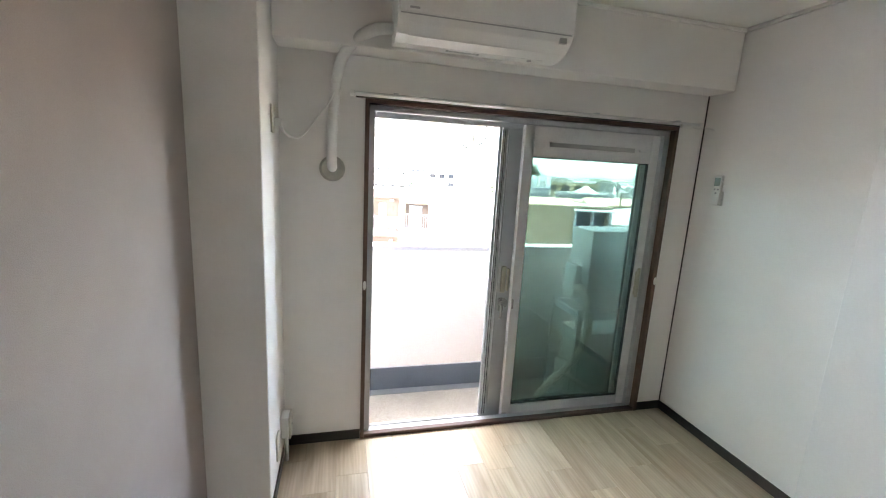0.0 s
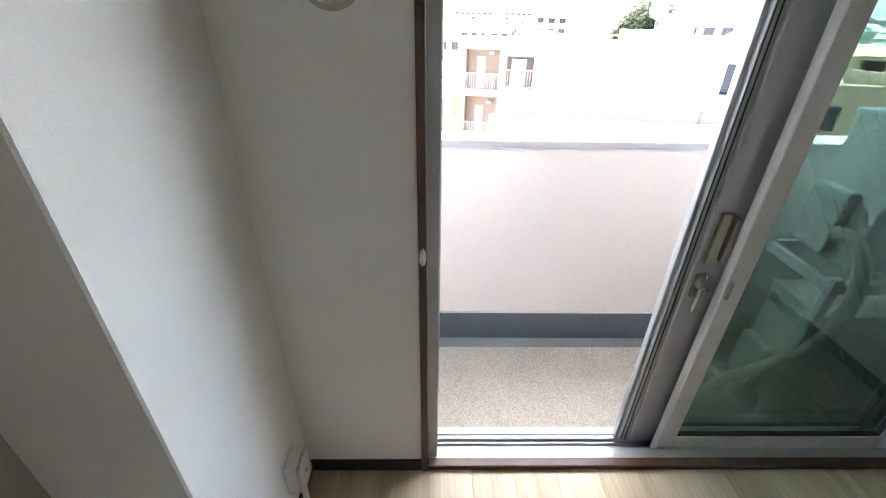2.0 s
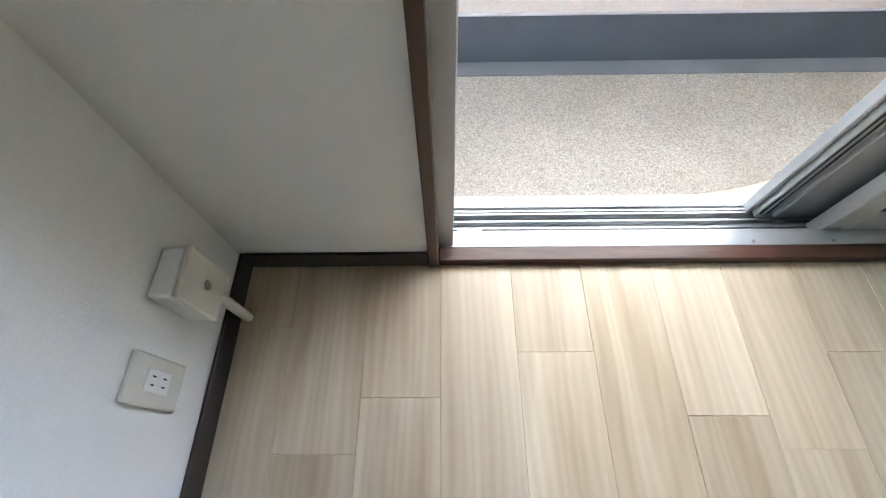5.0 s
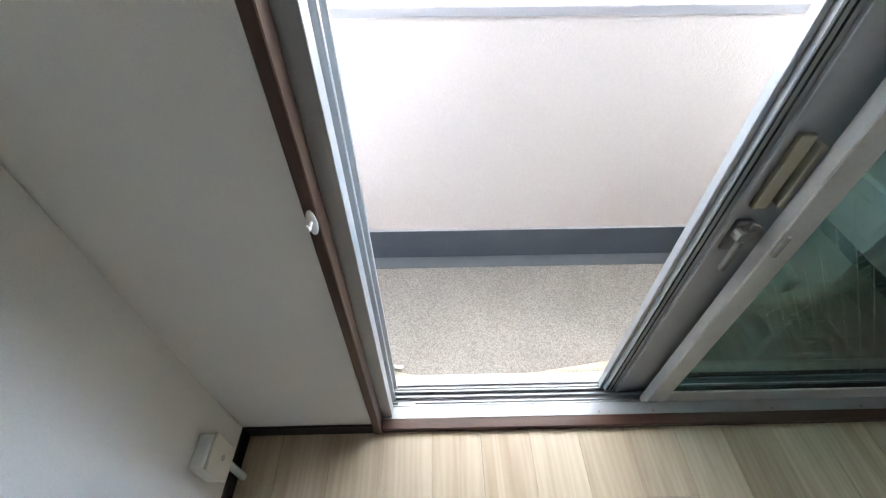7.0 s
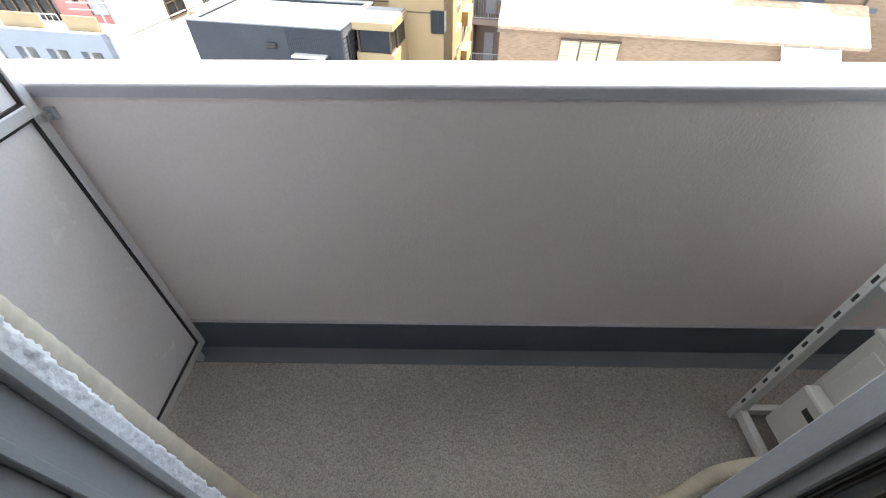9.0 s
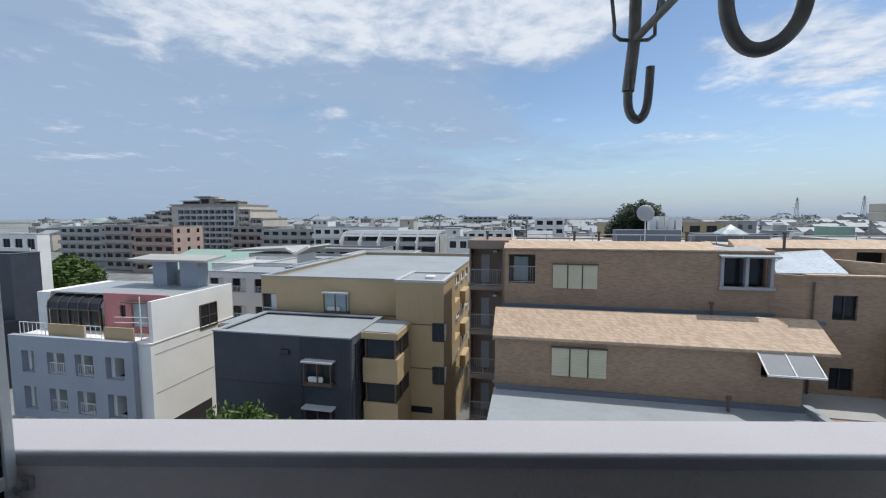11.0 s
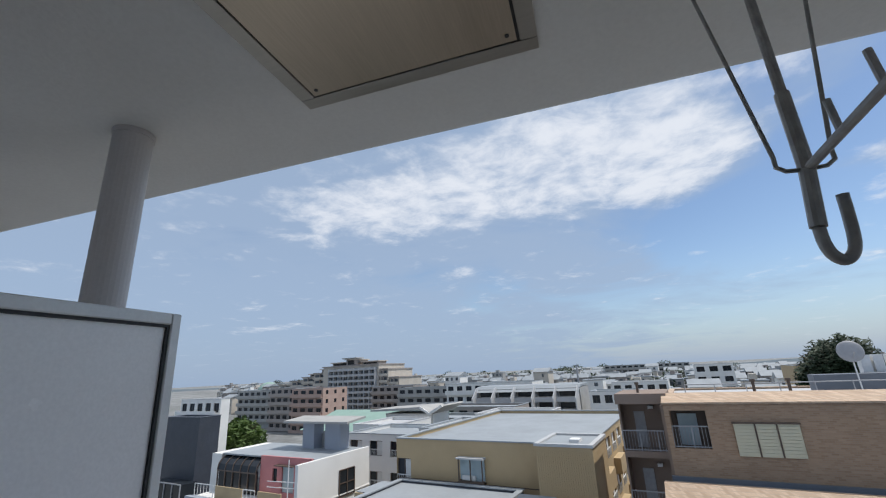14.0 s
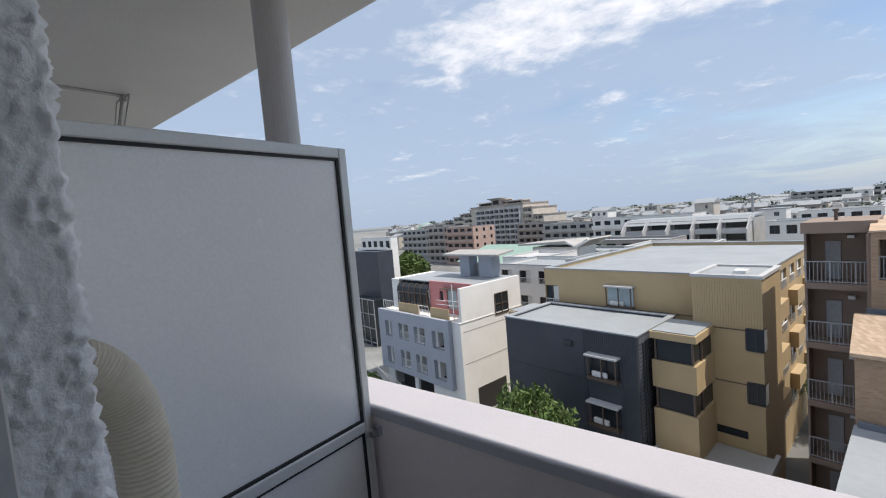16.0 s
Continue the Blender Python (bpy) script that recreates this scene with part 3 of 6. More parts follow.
        for sgn in (1, -1):
            c = -3.0
            while c < 3.0:
                # line x = u0 + (z - g0) * sgn * 0.75 + c, clipped to the pane
                za, zb = g0, g1
                fx = lambda z: u0 + (z - g0) * sgn * 0.75 + c
                lo, hi = sorted(((u0 - u0 - c) / (sgn * 0.75) + g0, (u1 - u0 - c) / (sgn * 0.75) + g0))
                za, zb = max(za, lo), min(zb, hi)
                if zb - za > 0.01:
                    a, b = Vector((fx(za), gy - 0.0035, za)), Vector((fx(zb), gy - 0.0035, zb))
                    o = (b - a).normalized().cross(Vector((0, 1, 0))) * 0.00016
                    wm.faces.new([wm.verts.new(q) for q in (a - o, b - o, b + o, a + o)])
                c += step
        part("wire_mesh", wm, STEEL_DK, t, "fine diagonal wire mesh")
        return t
    outer = sash(0.772, 1.79, 0.124, 0.158, "sash", "outer sliding sash", 0.055, 0.085, 0.188, 0.06)
    inner = sash(0.888, 1.812, 0.068, 0.104, "sash", "inner sliding sash with vent rail", 0.175, 0.10, 0.062, 0.062)
    # second inner stile edge and drip of the outer sash
    part("meeting_bar", cube(0.759, 0.7715, 0.140, 0.166, -0.02, WH - 0.04, bev=0.002), ALU, outer)
    part("meeting_groove", cube(0.7735, 0.7775, 0.1222, 0.1245, 0.0, WH - 0.06), DARKGAP, outer)
    part("meeting_groove", cube(0.788, 0.792, 0.1225, 0.1245, 0.0, WH - 0.06), DARKGAP, outer)
    part("meeting_bar", cube(0.802, 0.812, 0.112, 0.1238, 0.0, WH - 0.06, bev=0.002), ALU, outer)
    # ventilation slot of the inner sash
    part("vent_slot", cube(1.05, 1.63, 0.0665, 0.0695, 1.737, 1.762, bev=0.001), GREY_PL, inner, "grey vent slot")
    part("vent_knob", cube(1.66, 1.72, 0.061, 0.069, 1.742, 1.758, bev=0.002), ALU_LITE, inner)
    # pull handles and crescent lock
    hd = part("pull_handle", cube(0.832, 0.862, 0.110, 0.1245, 0.835, 1.005, bev=0.004, seg=2), HANDLE, outer, "champagne pull handle")
    part("grip", cube(0.868, 0.880, 0.098, 0.1235, 0.85, 0.99, bev=0.003, seg=2), HANDLE, hd)
    lk = part("crescent_lock", cube(0.824, 0.862, 0.112, 0.1238, 0.715, 0.800, bev=0.004, seg=2), STEEL_DK, outer, "grey crescent lock")
    part("lock_hub", rod(bmesh.new(), (0.845, 0.090, 0.772), (0.845, 0.1118, 0.772), 0.019, 18, 0.022), STEEL_DK, lk)
    cres = [(0.845 + 0.034 * math.cos(a), 0.772 + 0.034 * math.sin(a)) for a in (radians(-60 + 15 * k) for k in range(11))]
    part("lock_cam", prism(bmesh.new(), cres + [(0.845, 0.775)], "y", 0.094, 0.102), STEEL_DK, lk)
    part("lock_lever", cube(0.831, 0.846, 0.086, 0.099, 0.672, 0.765, bev=0.004, seg=2), STEEL_DK, lk)
    part("lock_keeper", cube(0.893, 0.905, 0.058, 0.0685, 0.745, 0.805, bev=0.002), STEEL_DK, inner)
    hr = part("pull_handle", cube(1.772, 1.794, 0.058, 0.069, 0.80, 1.0, bev=0.004, seg=2), HANDLE, inner, "champagne pull handle")
    part("grip", cube(1.760, 1.769, 0.052, 0.069, 0.82, 0.98, bev=0.003), HANDLE, hr)
    part("roller_shoe", cube(0.890, 0.925, 0.0665, 0.0685, -0.016, 0.03, bev=0.001), ALU, inner)
    return w


window_north()


def tieback(x):
    """A white curtain hook on the casing."""
    t = thing("curtain_hook", (x, -0.012, 0.93), "small white plastic curtain tieback hook on the casing", "hook", "tieback hooks")
    b = bmesh.new()
    bmesh.ops.create_uvsphere(b, u_segments=14, v_segments=8, radius=1, matrix=Matrix.Translation((x, -0.014, 0.932)) @ Matrix.Diagonal((0.009, 0.005, 0.027, 1)))
    part("base", b, WHITE_PL, t, smooth=True)
    part("prong", tube(bmesh.new(), smooth_line([(x, -0.016, 0.937), (x, -0.034, 0.934), (x, -0.038, 0.946)], 5), 0.0028, 8), WHITE_PL, t, smooth=True)


tieback(-0.011)
tieback(WX1 + 0.012)


def curtain_rail():
    t = thing("curtain_rail", (0.96, -0.03, 1.9), "double silver curtain rail on a dark backing strip", "curtain rail")
    part("backing", cube(-0.07, 1.90, -0.012, -0.0008, 1.903, 1.925, bev=0.002), BASE, t, "dark brown backing strip")
    for y in (-0.045, -0.085):
        r = bmesh.new()
        box(r, -0.085, 1.94, y - 0.008, y + 0.008, 1.906, 1.920, bev=0.003)
        rl = part("rail", r, ALU_LITE, t)
        for x in (-0.088, 1.943):
            part("end_cap", cube(x - 0.012, x + 0.012, y - 0.011, y + 0.011, 1.902, 1.924, bev=0.004), WHITE_PL, rl)
    for x in (0.12, 0.68, 1.24, 1.78):
        part("bracket", cube(x - 0.012, x + 0.012, -0.094, -0.0125, 1.9215, 1.926, bev=0.001), ALU, t)
    part("runner", cube(1.80, 1.95, -0.095, -0.075, 1.892, 1.9055, bev=0.003), WHITE_PL, t)
    part("pull_cord", tube(bmesh.new(), [(1.95, -0.085, 1.90), (2.02, -0.085, 1.896), (2.05, -0.08, 1.893)], 0.002, 6), WHITE_PL, t)


curtain_rail()


def air_conditioner():
    x0, x1, yb, z0, z1 = 0.082, 0.872, -0.178, 2.105, 2.36
    t = thing("air_conditioner", ((x0 + x1) / 2, yb, z0), "white wall-mounted split air conditioner on the beam", "air conditioner")
    prof = [(yb, z0 + 0.012), (yb - 0.03, z0), (yb - 0.10, z0 + 0.002), (yb - 0.165, z0 + 0.022), (yb - 0.205, z0 + 0.058), (yb - 0.222, z0 + 0.09), (yb - 0.225, z1 - 0.03), (yb - 0.215, z1 - 0.006), (yb - 0.19, z1), (yb, z1)]
    part("body", prism(bmesh.new(), prof, "x", x0, x1), WHITE_PL, t)
    part("front_panel", cube(x0 + 0.004, x1 - 0.004, yb - 0.236, yb - 0.2255, z0 + 0.088, z1 - 0.02, bev=0.004, seg=2), WHITE_PL, t)
    fl = bmesh.new()
    prism(fl, [(yb - 0.108, z0 - 0.002), (yb - 0.164, z0 + 0.017), (yb - 0.166, z0 + 0.0205), (yb - 0.109, z0 + 0.0015)], "x", x0 + 0.05, x1 - 0.075)
    part("flap", fl, WHITE_PL, t)
    f2 = bmesh.new()
    prism(f2, [(yb - 0.168, z0 + 0.020), (yb - 0.207, z0 + 0.053), (yb - 0.211, z0 + 0.0575), (yb - 0.170, z0 + 0.0245)], "x", x0 + 0.03, x1 - 0.075)
    part("flap", f2, WHITE_PL, t)
    part("gap", cube(x0 + 0.05, x1 - 0.075, yb - 0.1065, yb - 0.1035, z0 - 0.0012, z0 + 0.004), BLACK_PL, t)
    part("gap", cube(x0 + 0.01, x1 - 0.01, yb - 0.2262, yb - 0.2245, z0 + 0.082, z0 + 0.087), GREY_PL, t)
    v = bmesh.new()
    for k in range(9):
        box(v, x0 + 0.24 + k * 0.018, x0 + 0.252 + k * 0.018, yb - 0.075, yb - 0.055, z0 - 0.001, z0 + 0.002)
    part("drain_grille", v, GREY_PL, t)
    part("screw_cap", rod(bmesh.new(), (x1 - 0.14, yb - 0.07, z0 - 0.0025), (x1 - 0.14, yb - 0.07, z0 + 0.003), 0.011, 14), GREY_PL, t)
    part("badge", cube(x0 + 0.045, x0 + 0.085, yb - 0.2375, yb - 0.2355, z0 + 0.10, z0 + 0.108), GREY_PL, t, "small grey maker's mark")
    dp = part("display", cube(x1 - 0.062, x1 - 0.028, yb - 0.2155, yb - 0.200, z0 + 0.052, z0 + 0.075), GREY_PL, t, "small grey indicator window")
    # refrigerant pipe along the beam, down to the wall sleeve
    run = smooth_line([(x0 + 0.02, yb - 0.05, 2.175), (x0 - 0.06, yb - 0.045, 2.168), (-0.06, yb + 0.01, 2.14), (-0.135, -0.11, 2.06), (-0.165, -0.06, 1.95), (-0.178, -0.045, 1.80), (-0.186, -0.045, 1.66), (-0.184, -0.040, 1.585), (-0.182, -0.012, 1.556), (-0.182, 0.02, 1.552)], 8)
    part("pipe", tube(bmesh.new(), run, 0.025, 16), WHITE_PL, t, "white wrapped refrigerant pipe", smooth=True)
    sl = bmesh.new()
    bmesh.ops.create_cone(sl, cap_ends=True, segments=28, radius1=0.064, radius2=0.052, depth=0.016, matrix=Matrix.Translation((-0.182, -0.0085, 1.548)) @ Matrix.Rotation(radians(90), 4, "X"))
    part("wall_sleeve", sl, PUTTY, t, "grey putty wall sleeve")
    cord = smooth_line([(XC + 0.035, -0.228, 1.735), (XC + 0.05, -0.22, 1.70), (XC + 0.085, -0.19, 1.678), (XC + 0.13, -0.15, 1.70), (-0.24, -0.09, 1.80), (-0.195, -0.074, 1.86), (-0.17, -0.082, 1.915)], 7)
    part("power_cord", tube(bmesh.new(), cord, 0.0042, 8), WHITE_PL, t, smooth=True)


air_conditioner()


def outlet_plate(y, z, w, h, label, holes):
    t = thing("wall_outlet", (XC, y, z), label, "outlet")
    part("plate", cube(XC + 0.0005, XC + 0.0095, y - w / 2, y + w / 2, z - h / 2, z + h / 2, bev=0.004, seg=2), IVORY_PL, t)
    ins = part("insert", cube(XC + 0.0085, XC + 0.0112, y - 0.017, y + 0.017, z - 0.028, z + 0.028, bev=0.0008), WHITE_PL, t)
    for dz in holes:
        for dy in (-0.0062, 0.0062):
            part("slot", cube(XC + 0.0102, XC + 0.0116, y + dy - 0.0012, y + dy + 0.0012, z + dz - 0.004, z + dz + 0.004), BLACK_PL, ins)
    return t


outlet_plate(-0.298, 0.211, 0.074, 0.126, "ivory double wall outlet low on the column", (-0.013, 0.013))
up = outlet_plate(-0.228, 1.75, 0.07, 0.12, "ivory wall outlet with the air conditioner plug", (0.02,))
part("plug", cube(XC + 0.0115, XC + 0.042, -0.245, -0.211, 1.72, 1.755, bev=0.004, seg=2), WHITE_PL, up, "white plug")


def cable_box():
    t = thing("cable_box", (XC, -0.15, 0.17), "grey-white telephone cable box above the skirting", "junction box")
    part("back_box", cube(XC + 0.0008, XC + 0.040, -0.188, -0.103, 0.168, 0.284, bev=0.006, seg=3), WHITE_PL, t)
    lid = part("lid", cube(XC + 0.0405, XC + 0.052, -0.190, -0.101, 0.166, 0.286, bev=0.004, seg=2), IVORY_PL, t)
    r = bmesh.new()
    bmesh.ops.create_cone(r, cap_ends=True, segments=18, radius1=0.0075, radius2=0.0075, depth=0.004, matrix=Matrix.Translation((XC + 0.053, -0.145, 0.225)) @ Matrix.Rotation(radians(90), 4, "Y"))
    part("eyelet", r, GREY_PL, lid)
    part("conduit", rod(bmesh.new(), (XC + 0.022, -0.128, 0.0), (XC + 0.022, -0.128, 0.169), 0.0105, 14), WHITE_PL, t)


cable_box()


def remote_control():
    y, z = -0.194, 1.533
    t = thing("remote_control", (XR, y, z), "white air conditioner remote in a wall holder", "remote control")
    part("holder", cube(XR - 0.016, XR - 0.0005, y - 0.028, y + 0.028, z - 0.085, z + 0.0, bev=0.003), WHITE_PL, t)
    b = part("body", cube(XR - 0.033, XR - 0.0165, y - 0.026, y + 0.026, z - 0.08, z + 0.092, bev=0.004, seg=2), WHITE_PL, t)
    part("display", cube(XR - 0.0345, XR - 0.0325, y - 0.019, y + 0.019, z + 0.03, z + 0.078, bev=0.0006), LCD, b)
    for k, (dy, dz) in enumerate(((-0.011, 0.01), (0.011, 0.01), (0.0, -0.012))):
        part("button", cube(XR - 0.035, XR - 0.0325, y + dy - 0.006, y + dy + 0.006, z + dz - 0.005, z + dz + 0.005, bev=0.001), GREY_PL, b)


remote_control()

# ---- balcony ----
BF = -0.315                      # balcony floor
BX0, BX1 = -6.0, 3.05
fw_ = bmesh.new()
holed(fw_, "y", 0.1205, YO, -9.0, 7.0, -14.0, 8.0, [(WX0 - 0.040, WX1 + 0.004, -0.063, WH + 0.004), (-4.6, -2.8, -0.056, WH)])
structure("wall_facade", fw_, STUCCO, "rough white stucco outer wall")


def stucco_edge():
    """The uneven trowelled return beside the window, with its rounded outer corner."""
    bm, cols = bmesh.new(), []
    ns, nz, z0, z1 = 36, 560, -0.06, WH + 0.02
    for k in range(ns + 1):
        s = k / ns * 0.13
        if s < 0.042:
            p, n = Vector((-0.0375, 0.184 + s, 0)), Vector((1, 0, 0))
        elif s < 0.056:
            a = (s - 0.042) / 0.014 * math.pi / 2
            p, n = Vector((-0.0465 + 0.009 * math.cos(a), 0.226 + 0.009 * math.sin(a), 0)), Vector((math.cos(a), math.sin(a), 0))
        else:
            p, n = Vector((-0.0465 - (s - 0.056), 0.235 - (s - 0.056) * 0.12, 0)), Vector((0, 1, 0))
        col = []
        for q in range(nz + 1):
            z = z0 + (z1 - z0) * q / nz
            u = Vector((s * 80, z * 66, 1.3))
            cell = noise.voronoi(u * 1.55 + noise.noise_vector(u * 0.9) * 0.35)[0][0]
            lump = max(0.0, 1.0 - cell / 0.75)
            h = lump * lump * (3 - 2 * lump) * 0.0076 * (0.7 + 0.6 * noise.noise(u * 0.33 + Vector((4, 2, 7)))) + noise.noise(u * 0.75) * 0.0026 + noise.noise(u * 2.4) * 0.0009 - 0.003
            col.append(bm.verts.new(p + n * h + Vector((0, 0, z))))
        cols.append(col)
    for a, c in zip(cols, cols[1:]):
        for q in range(nz):
            bm.faces.new((a[q], c[q], c[q + 1], a[q + 1]))
    bmesh.ops.recalc_face_normals(bm, faces=bm.faces[:])
    structure("wall_stucco_return", bm, STUCCO, "rough trowelled white stucco return beside the window", smooth=True)


stucco_edge()
structure("wall_neighbour", cube(-4.7, -2.7, 0.0, 0.12, -0.2, 2.2), GLASS_D, "dark closed window of the next flat")
structure("balcony_floor", cube(BX0, BX1, YO, 1.085, BF - 0.15, BF), CARPET, "grey speckled balcony floor", "floor")
structure("balcony_gutter", cube(BX0, BX1, 0.984, 1.07, BF - 0.1, BF + 0.003, bev=0.001), GUTTER, "grey-coated gutter strip", "gutter")
structure("balcony_upstand", cube(BX0, BX1, 1.062, 1.10, BF, -0.113, bev=0.006, seg=2), BAND, "slate grey waterproof upstand", "trim")
structure("trim_sealant", cube(BX0, BX1, 1.0605, 1.0755, -0.1128, -0.1085, bev=0.001), CAPM, "thin pale sealant line above the upstand", "trim")
pw = bmesh.new()
prism(pw, [(1.075, BF - 0.15), (1.25, BF - 0.15), (1.25, 0.907), (1.075, 0.907)], "x", BX0, BX1)
structure("wall_parapet", pw, PARAPET, "pinkish cream painted balcony parapet")
cp = bmesh.new()
prism(cp, [(1.065, 0.910), (1.262, 0.910), (1.27, 0.922), (1.262, 0.938), (1.071, 0.944), (1.067, 0.942), (1.065, 0.938)], "x", BX0, BX1)
structure("parapet_coping", cp, CAPM, "smooth grey-white parapet coping", "coping")
structure("balcony_end_wall", cube(BX1, BX1 + 0.17, YO, 1.25, BF - 0.15, 0.905), PARAPET, "pinkish cream parapet return")
structure("balcony_end_wall_far", cube(BX0 - 0.17, BX0, YO, 1.25, BF - 0.15, 0.905), PARAPET, "pinkish cream parapet return")
so = bmesh.new()
prism(so, [(YO, 2.447), (1.385, 2.447), (1.405, 2.453), (1.405, 2.65), (YO, 2.65)], "x", BX0 - 2, BX1 + 3)
structure("balcony_ceiling", so, SOFFIT, "grey-white underside of the balcony above", "ceiling")


def escape_hatch():
    t = thing("escape_hatch", (0.025, 0.75, 2.447), "stainless steel escape hatch cover in the balcony ceiling", "hatch")
    x0, x1, y0, y1 = -0.336, 0.385, 0.37, 1.098
    f = bmesh.new()
    w = 0.045
    for a, b, c, d in ((x0, x1, y1 - w, y1), (x0, x1, y0, y0 + w), (x0, x0 + w, y0 + w, y1 - w), (x1 - w, x1, y0 + w, y1 - w)):
        box(f, a, b, c, d, 2.437, 2.4465, bev=0.0015)
    part("frame", f, STAIN_FR, t)
    part("gap", cube(x0 + w, x1 - w, y0 + w, y1 - w, 2.443, 2.4462), BLACK_PL, t)
    lid = part("lid", cube(x0 + w + 0.008, x1 - w - 0.008, y0 + w + 0.008, y1 - w - 0.008, 2.435, 2.4428, bev=0.001), STAINLESS, t, "brushed stainless lid")
    for x in (x0 + 0.075, x1 - 0.075):
        part("screw", rod(bmesh.new(), (x, y1 - 0.078, 2.433), (x, y1 - 0.078, 2.4355), 0.006, 10), BLACK_PL, lid)


escape_hatch()


def pole_bracket():
    """Ceiling bracket for a laundry pole: two posts with hooks, wire stays and a peg bar."""
    t = thing("laundry_bracket", (0.81, 0.77, 2.447), "grey steel ceiling bracket with laundry pole hooks", "laundry bracket", "laundry brackets")
    part("ceiling_strip", cube(0.792, 0.828, 0.42, 1.01, 2.439, 2.4465, bev=0.001), STEEL_DK, t)
    specs = [
        # post, sleeve end, hook curve, half widths of the stays above and below
        (Vector((0.811, 0.988, 2.439)), Vector((0.767, 0.891, 1.897)), Vector((0.757, 0.889, 1.800)),
         [(0.757, 0.889, 1.800), (0.758, 0.889, 1.775), (0.764, 0.890, 1.756), (0.777, 0.891, 1.746), (0.790, 0.892, 1.755), (0.797, 0.893, 1.775), (0.800, 0.893, 1.815), (0.801, 0.893, 1.848)], 0.106, 0.040),
        (Vector((0.812, 0.556, 2.439)), Vector((0.821, 0.557, 1.970)), Vector((0.821, 0.556, 1.848)),
         [(0.821, 0.556, 1.848), (0.822, 0.556, 1.815), (0.814, 0.556, 1.784), (0.793, 0.556, 1.760), (0.765, 0.556, 1.751), (0.743, 0.556, 1.763), (0.731, 0.556, 1.790), (0.727, 0.556, 1.826)], 0.106, 0.046)]
    low = {}
    for top, bot, end, curve, wa, wb in specs:
        d = (bot - top).normalized()
        p = part("post", rod(bmesh.new(), top, bot, 0.0085, 12), STEEL_DK, t)
        part("sleeve", rod(bmesh.new(), bot - d * 0.16, bot, 0.0115, 12), STEEL_DK, p)
        part("sleeve", rod(bmesh.new(), bot, end, 0.0115, 12), STEEL_DK, p)
        part("hook", tube(bmesh.new(), smooth_line(curve, 5), 0.0085, 10), STEEL_DK, p, smooth=True)
        side = Vector((1, 0.03, 0)).normalized()
        for s in (-1, 1):
            a = top + side * s * 0.004 + Vector((0, 0, -0.006))
            c = top + side * s * wa + Vector((0, 0, -0.010))
            e = bot + side * s * wb - d * 0.02
            f = bot + side * s * (wb - 0.012) - d * 0.002
            part("stay", tube(bmesh.new(), [a, c - side * s * 0.006, c + d * 0.012, e - d * 0.012, e + d * 0.008, f, bot], 0.0036, 8), STEEL_DK, p, smooth=True)
        low[len(low)] = bot
    a, b = low[0], low[1]
    bar = part("peg_bar", rod(bmesh.new(), a, b, 0.0075, 12), STEEL_DK, t)
    for k in (0.24, 0.48, 0.72):
        q = a + (b - a) * k
        part("peg", rod(bmesh.new(), q, q + Vector((-0.004, 0, 0.055)), 0.005, 10), STEEL_DK, bar)
    part("foot_plate", cube(0.784, 0.838, 0.978, 0.998, 2.405, 2.4385, bev=0.001), STEEL_DK, t)
    return t


brk = pole_bracket()
copy_thing(brk, Matrix.Translation((-2.62, 0.80, 2.447)))


def partition():
    """The break-through board between two flats' balconies."""
    x = -0.735
    t = thing("balcony_partition", (x, 0.64, BF), "grey-white partition board in an aluminium frame", "partition")
    y0, y1, zt, zm = YO + 0.002, 1.058, 1.813, 0.905
    for a, b, c, d in ((y1 - 0.030, y1, BF + 0.06, zt), (y0, y0 + 0.03, BF + 0.06, zt), (y0 + 0.03, y1 - 0.03, zt - 0.032, zt), (y0 + 0.03, y1 - 0.03, zm - 0.035, zm), (y0 + 0.03, y1 - 0.03, BF + 0.06, BF + 0.095)):
        part("frame_bar", cube(x - 0.018, x + 0.018, a, b, c, d, bev=0.003), ALU_LITE, t)
    g = bmesh.new()
    for z0, z1 in ((zm, zt - 0.032), (BF + 0.095, zm - 0.035)):
        for a, b, c, d in ((y1 - 0.038, y1 - 0.030, z0, z1), (y0 + 0.03, y0 + 0.038, z0, z1), (y0 + 0.038, y1 - 0.038, z1 - 0.008, z1), (y0 + 0.038, y1 - 0.038, z0, z0 + 0.008)):
            box(g, x - 0.008, x + 0.012, a, b, c, d)
    part("gasket", g, DARKGAP, t)
    part("board", cube(x - 0.004, x + 0.004, y0 + 0.03, y1 - 0.03, zm, zt - 0.032), PANELM, t)
    part("board", cube(x - 0.004, x + 0.004, y0 + 0.03, y1 - 0.03, BF + 0.095, zm - 0.035), PANELM, t)
    for y in (y0 + 0.06, y1 - 0.06):
        part("leg", cube(x - 0.012, x + 0.012, y - 0.012, y + 0.012, BF, BF + 0.06), ALU, t)
    c = part("clamp", cube(x + 0.0185, x + 0.045, 1.059, 1.0745, 0.845, 0.88, bev=0.002), ALU, t, "small metal wall clamp")
    part("clamp_bolt", rod(bmesh.new(), (x + 0.03, 1.036, 0.862), (x + 0.03, 1.0592, 0.862), 0.011, 8), STEEL_DK, c)
    part("clamp_arm", cube(x + 0.0185, x + 0.026, 1.02, 1.0588, 0.853, 0.872, bev=0.001), ALU, c)


partition()


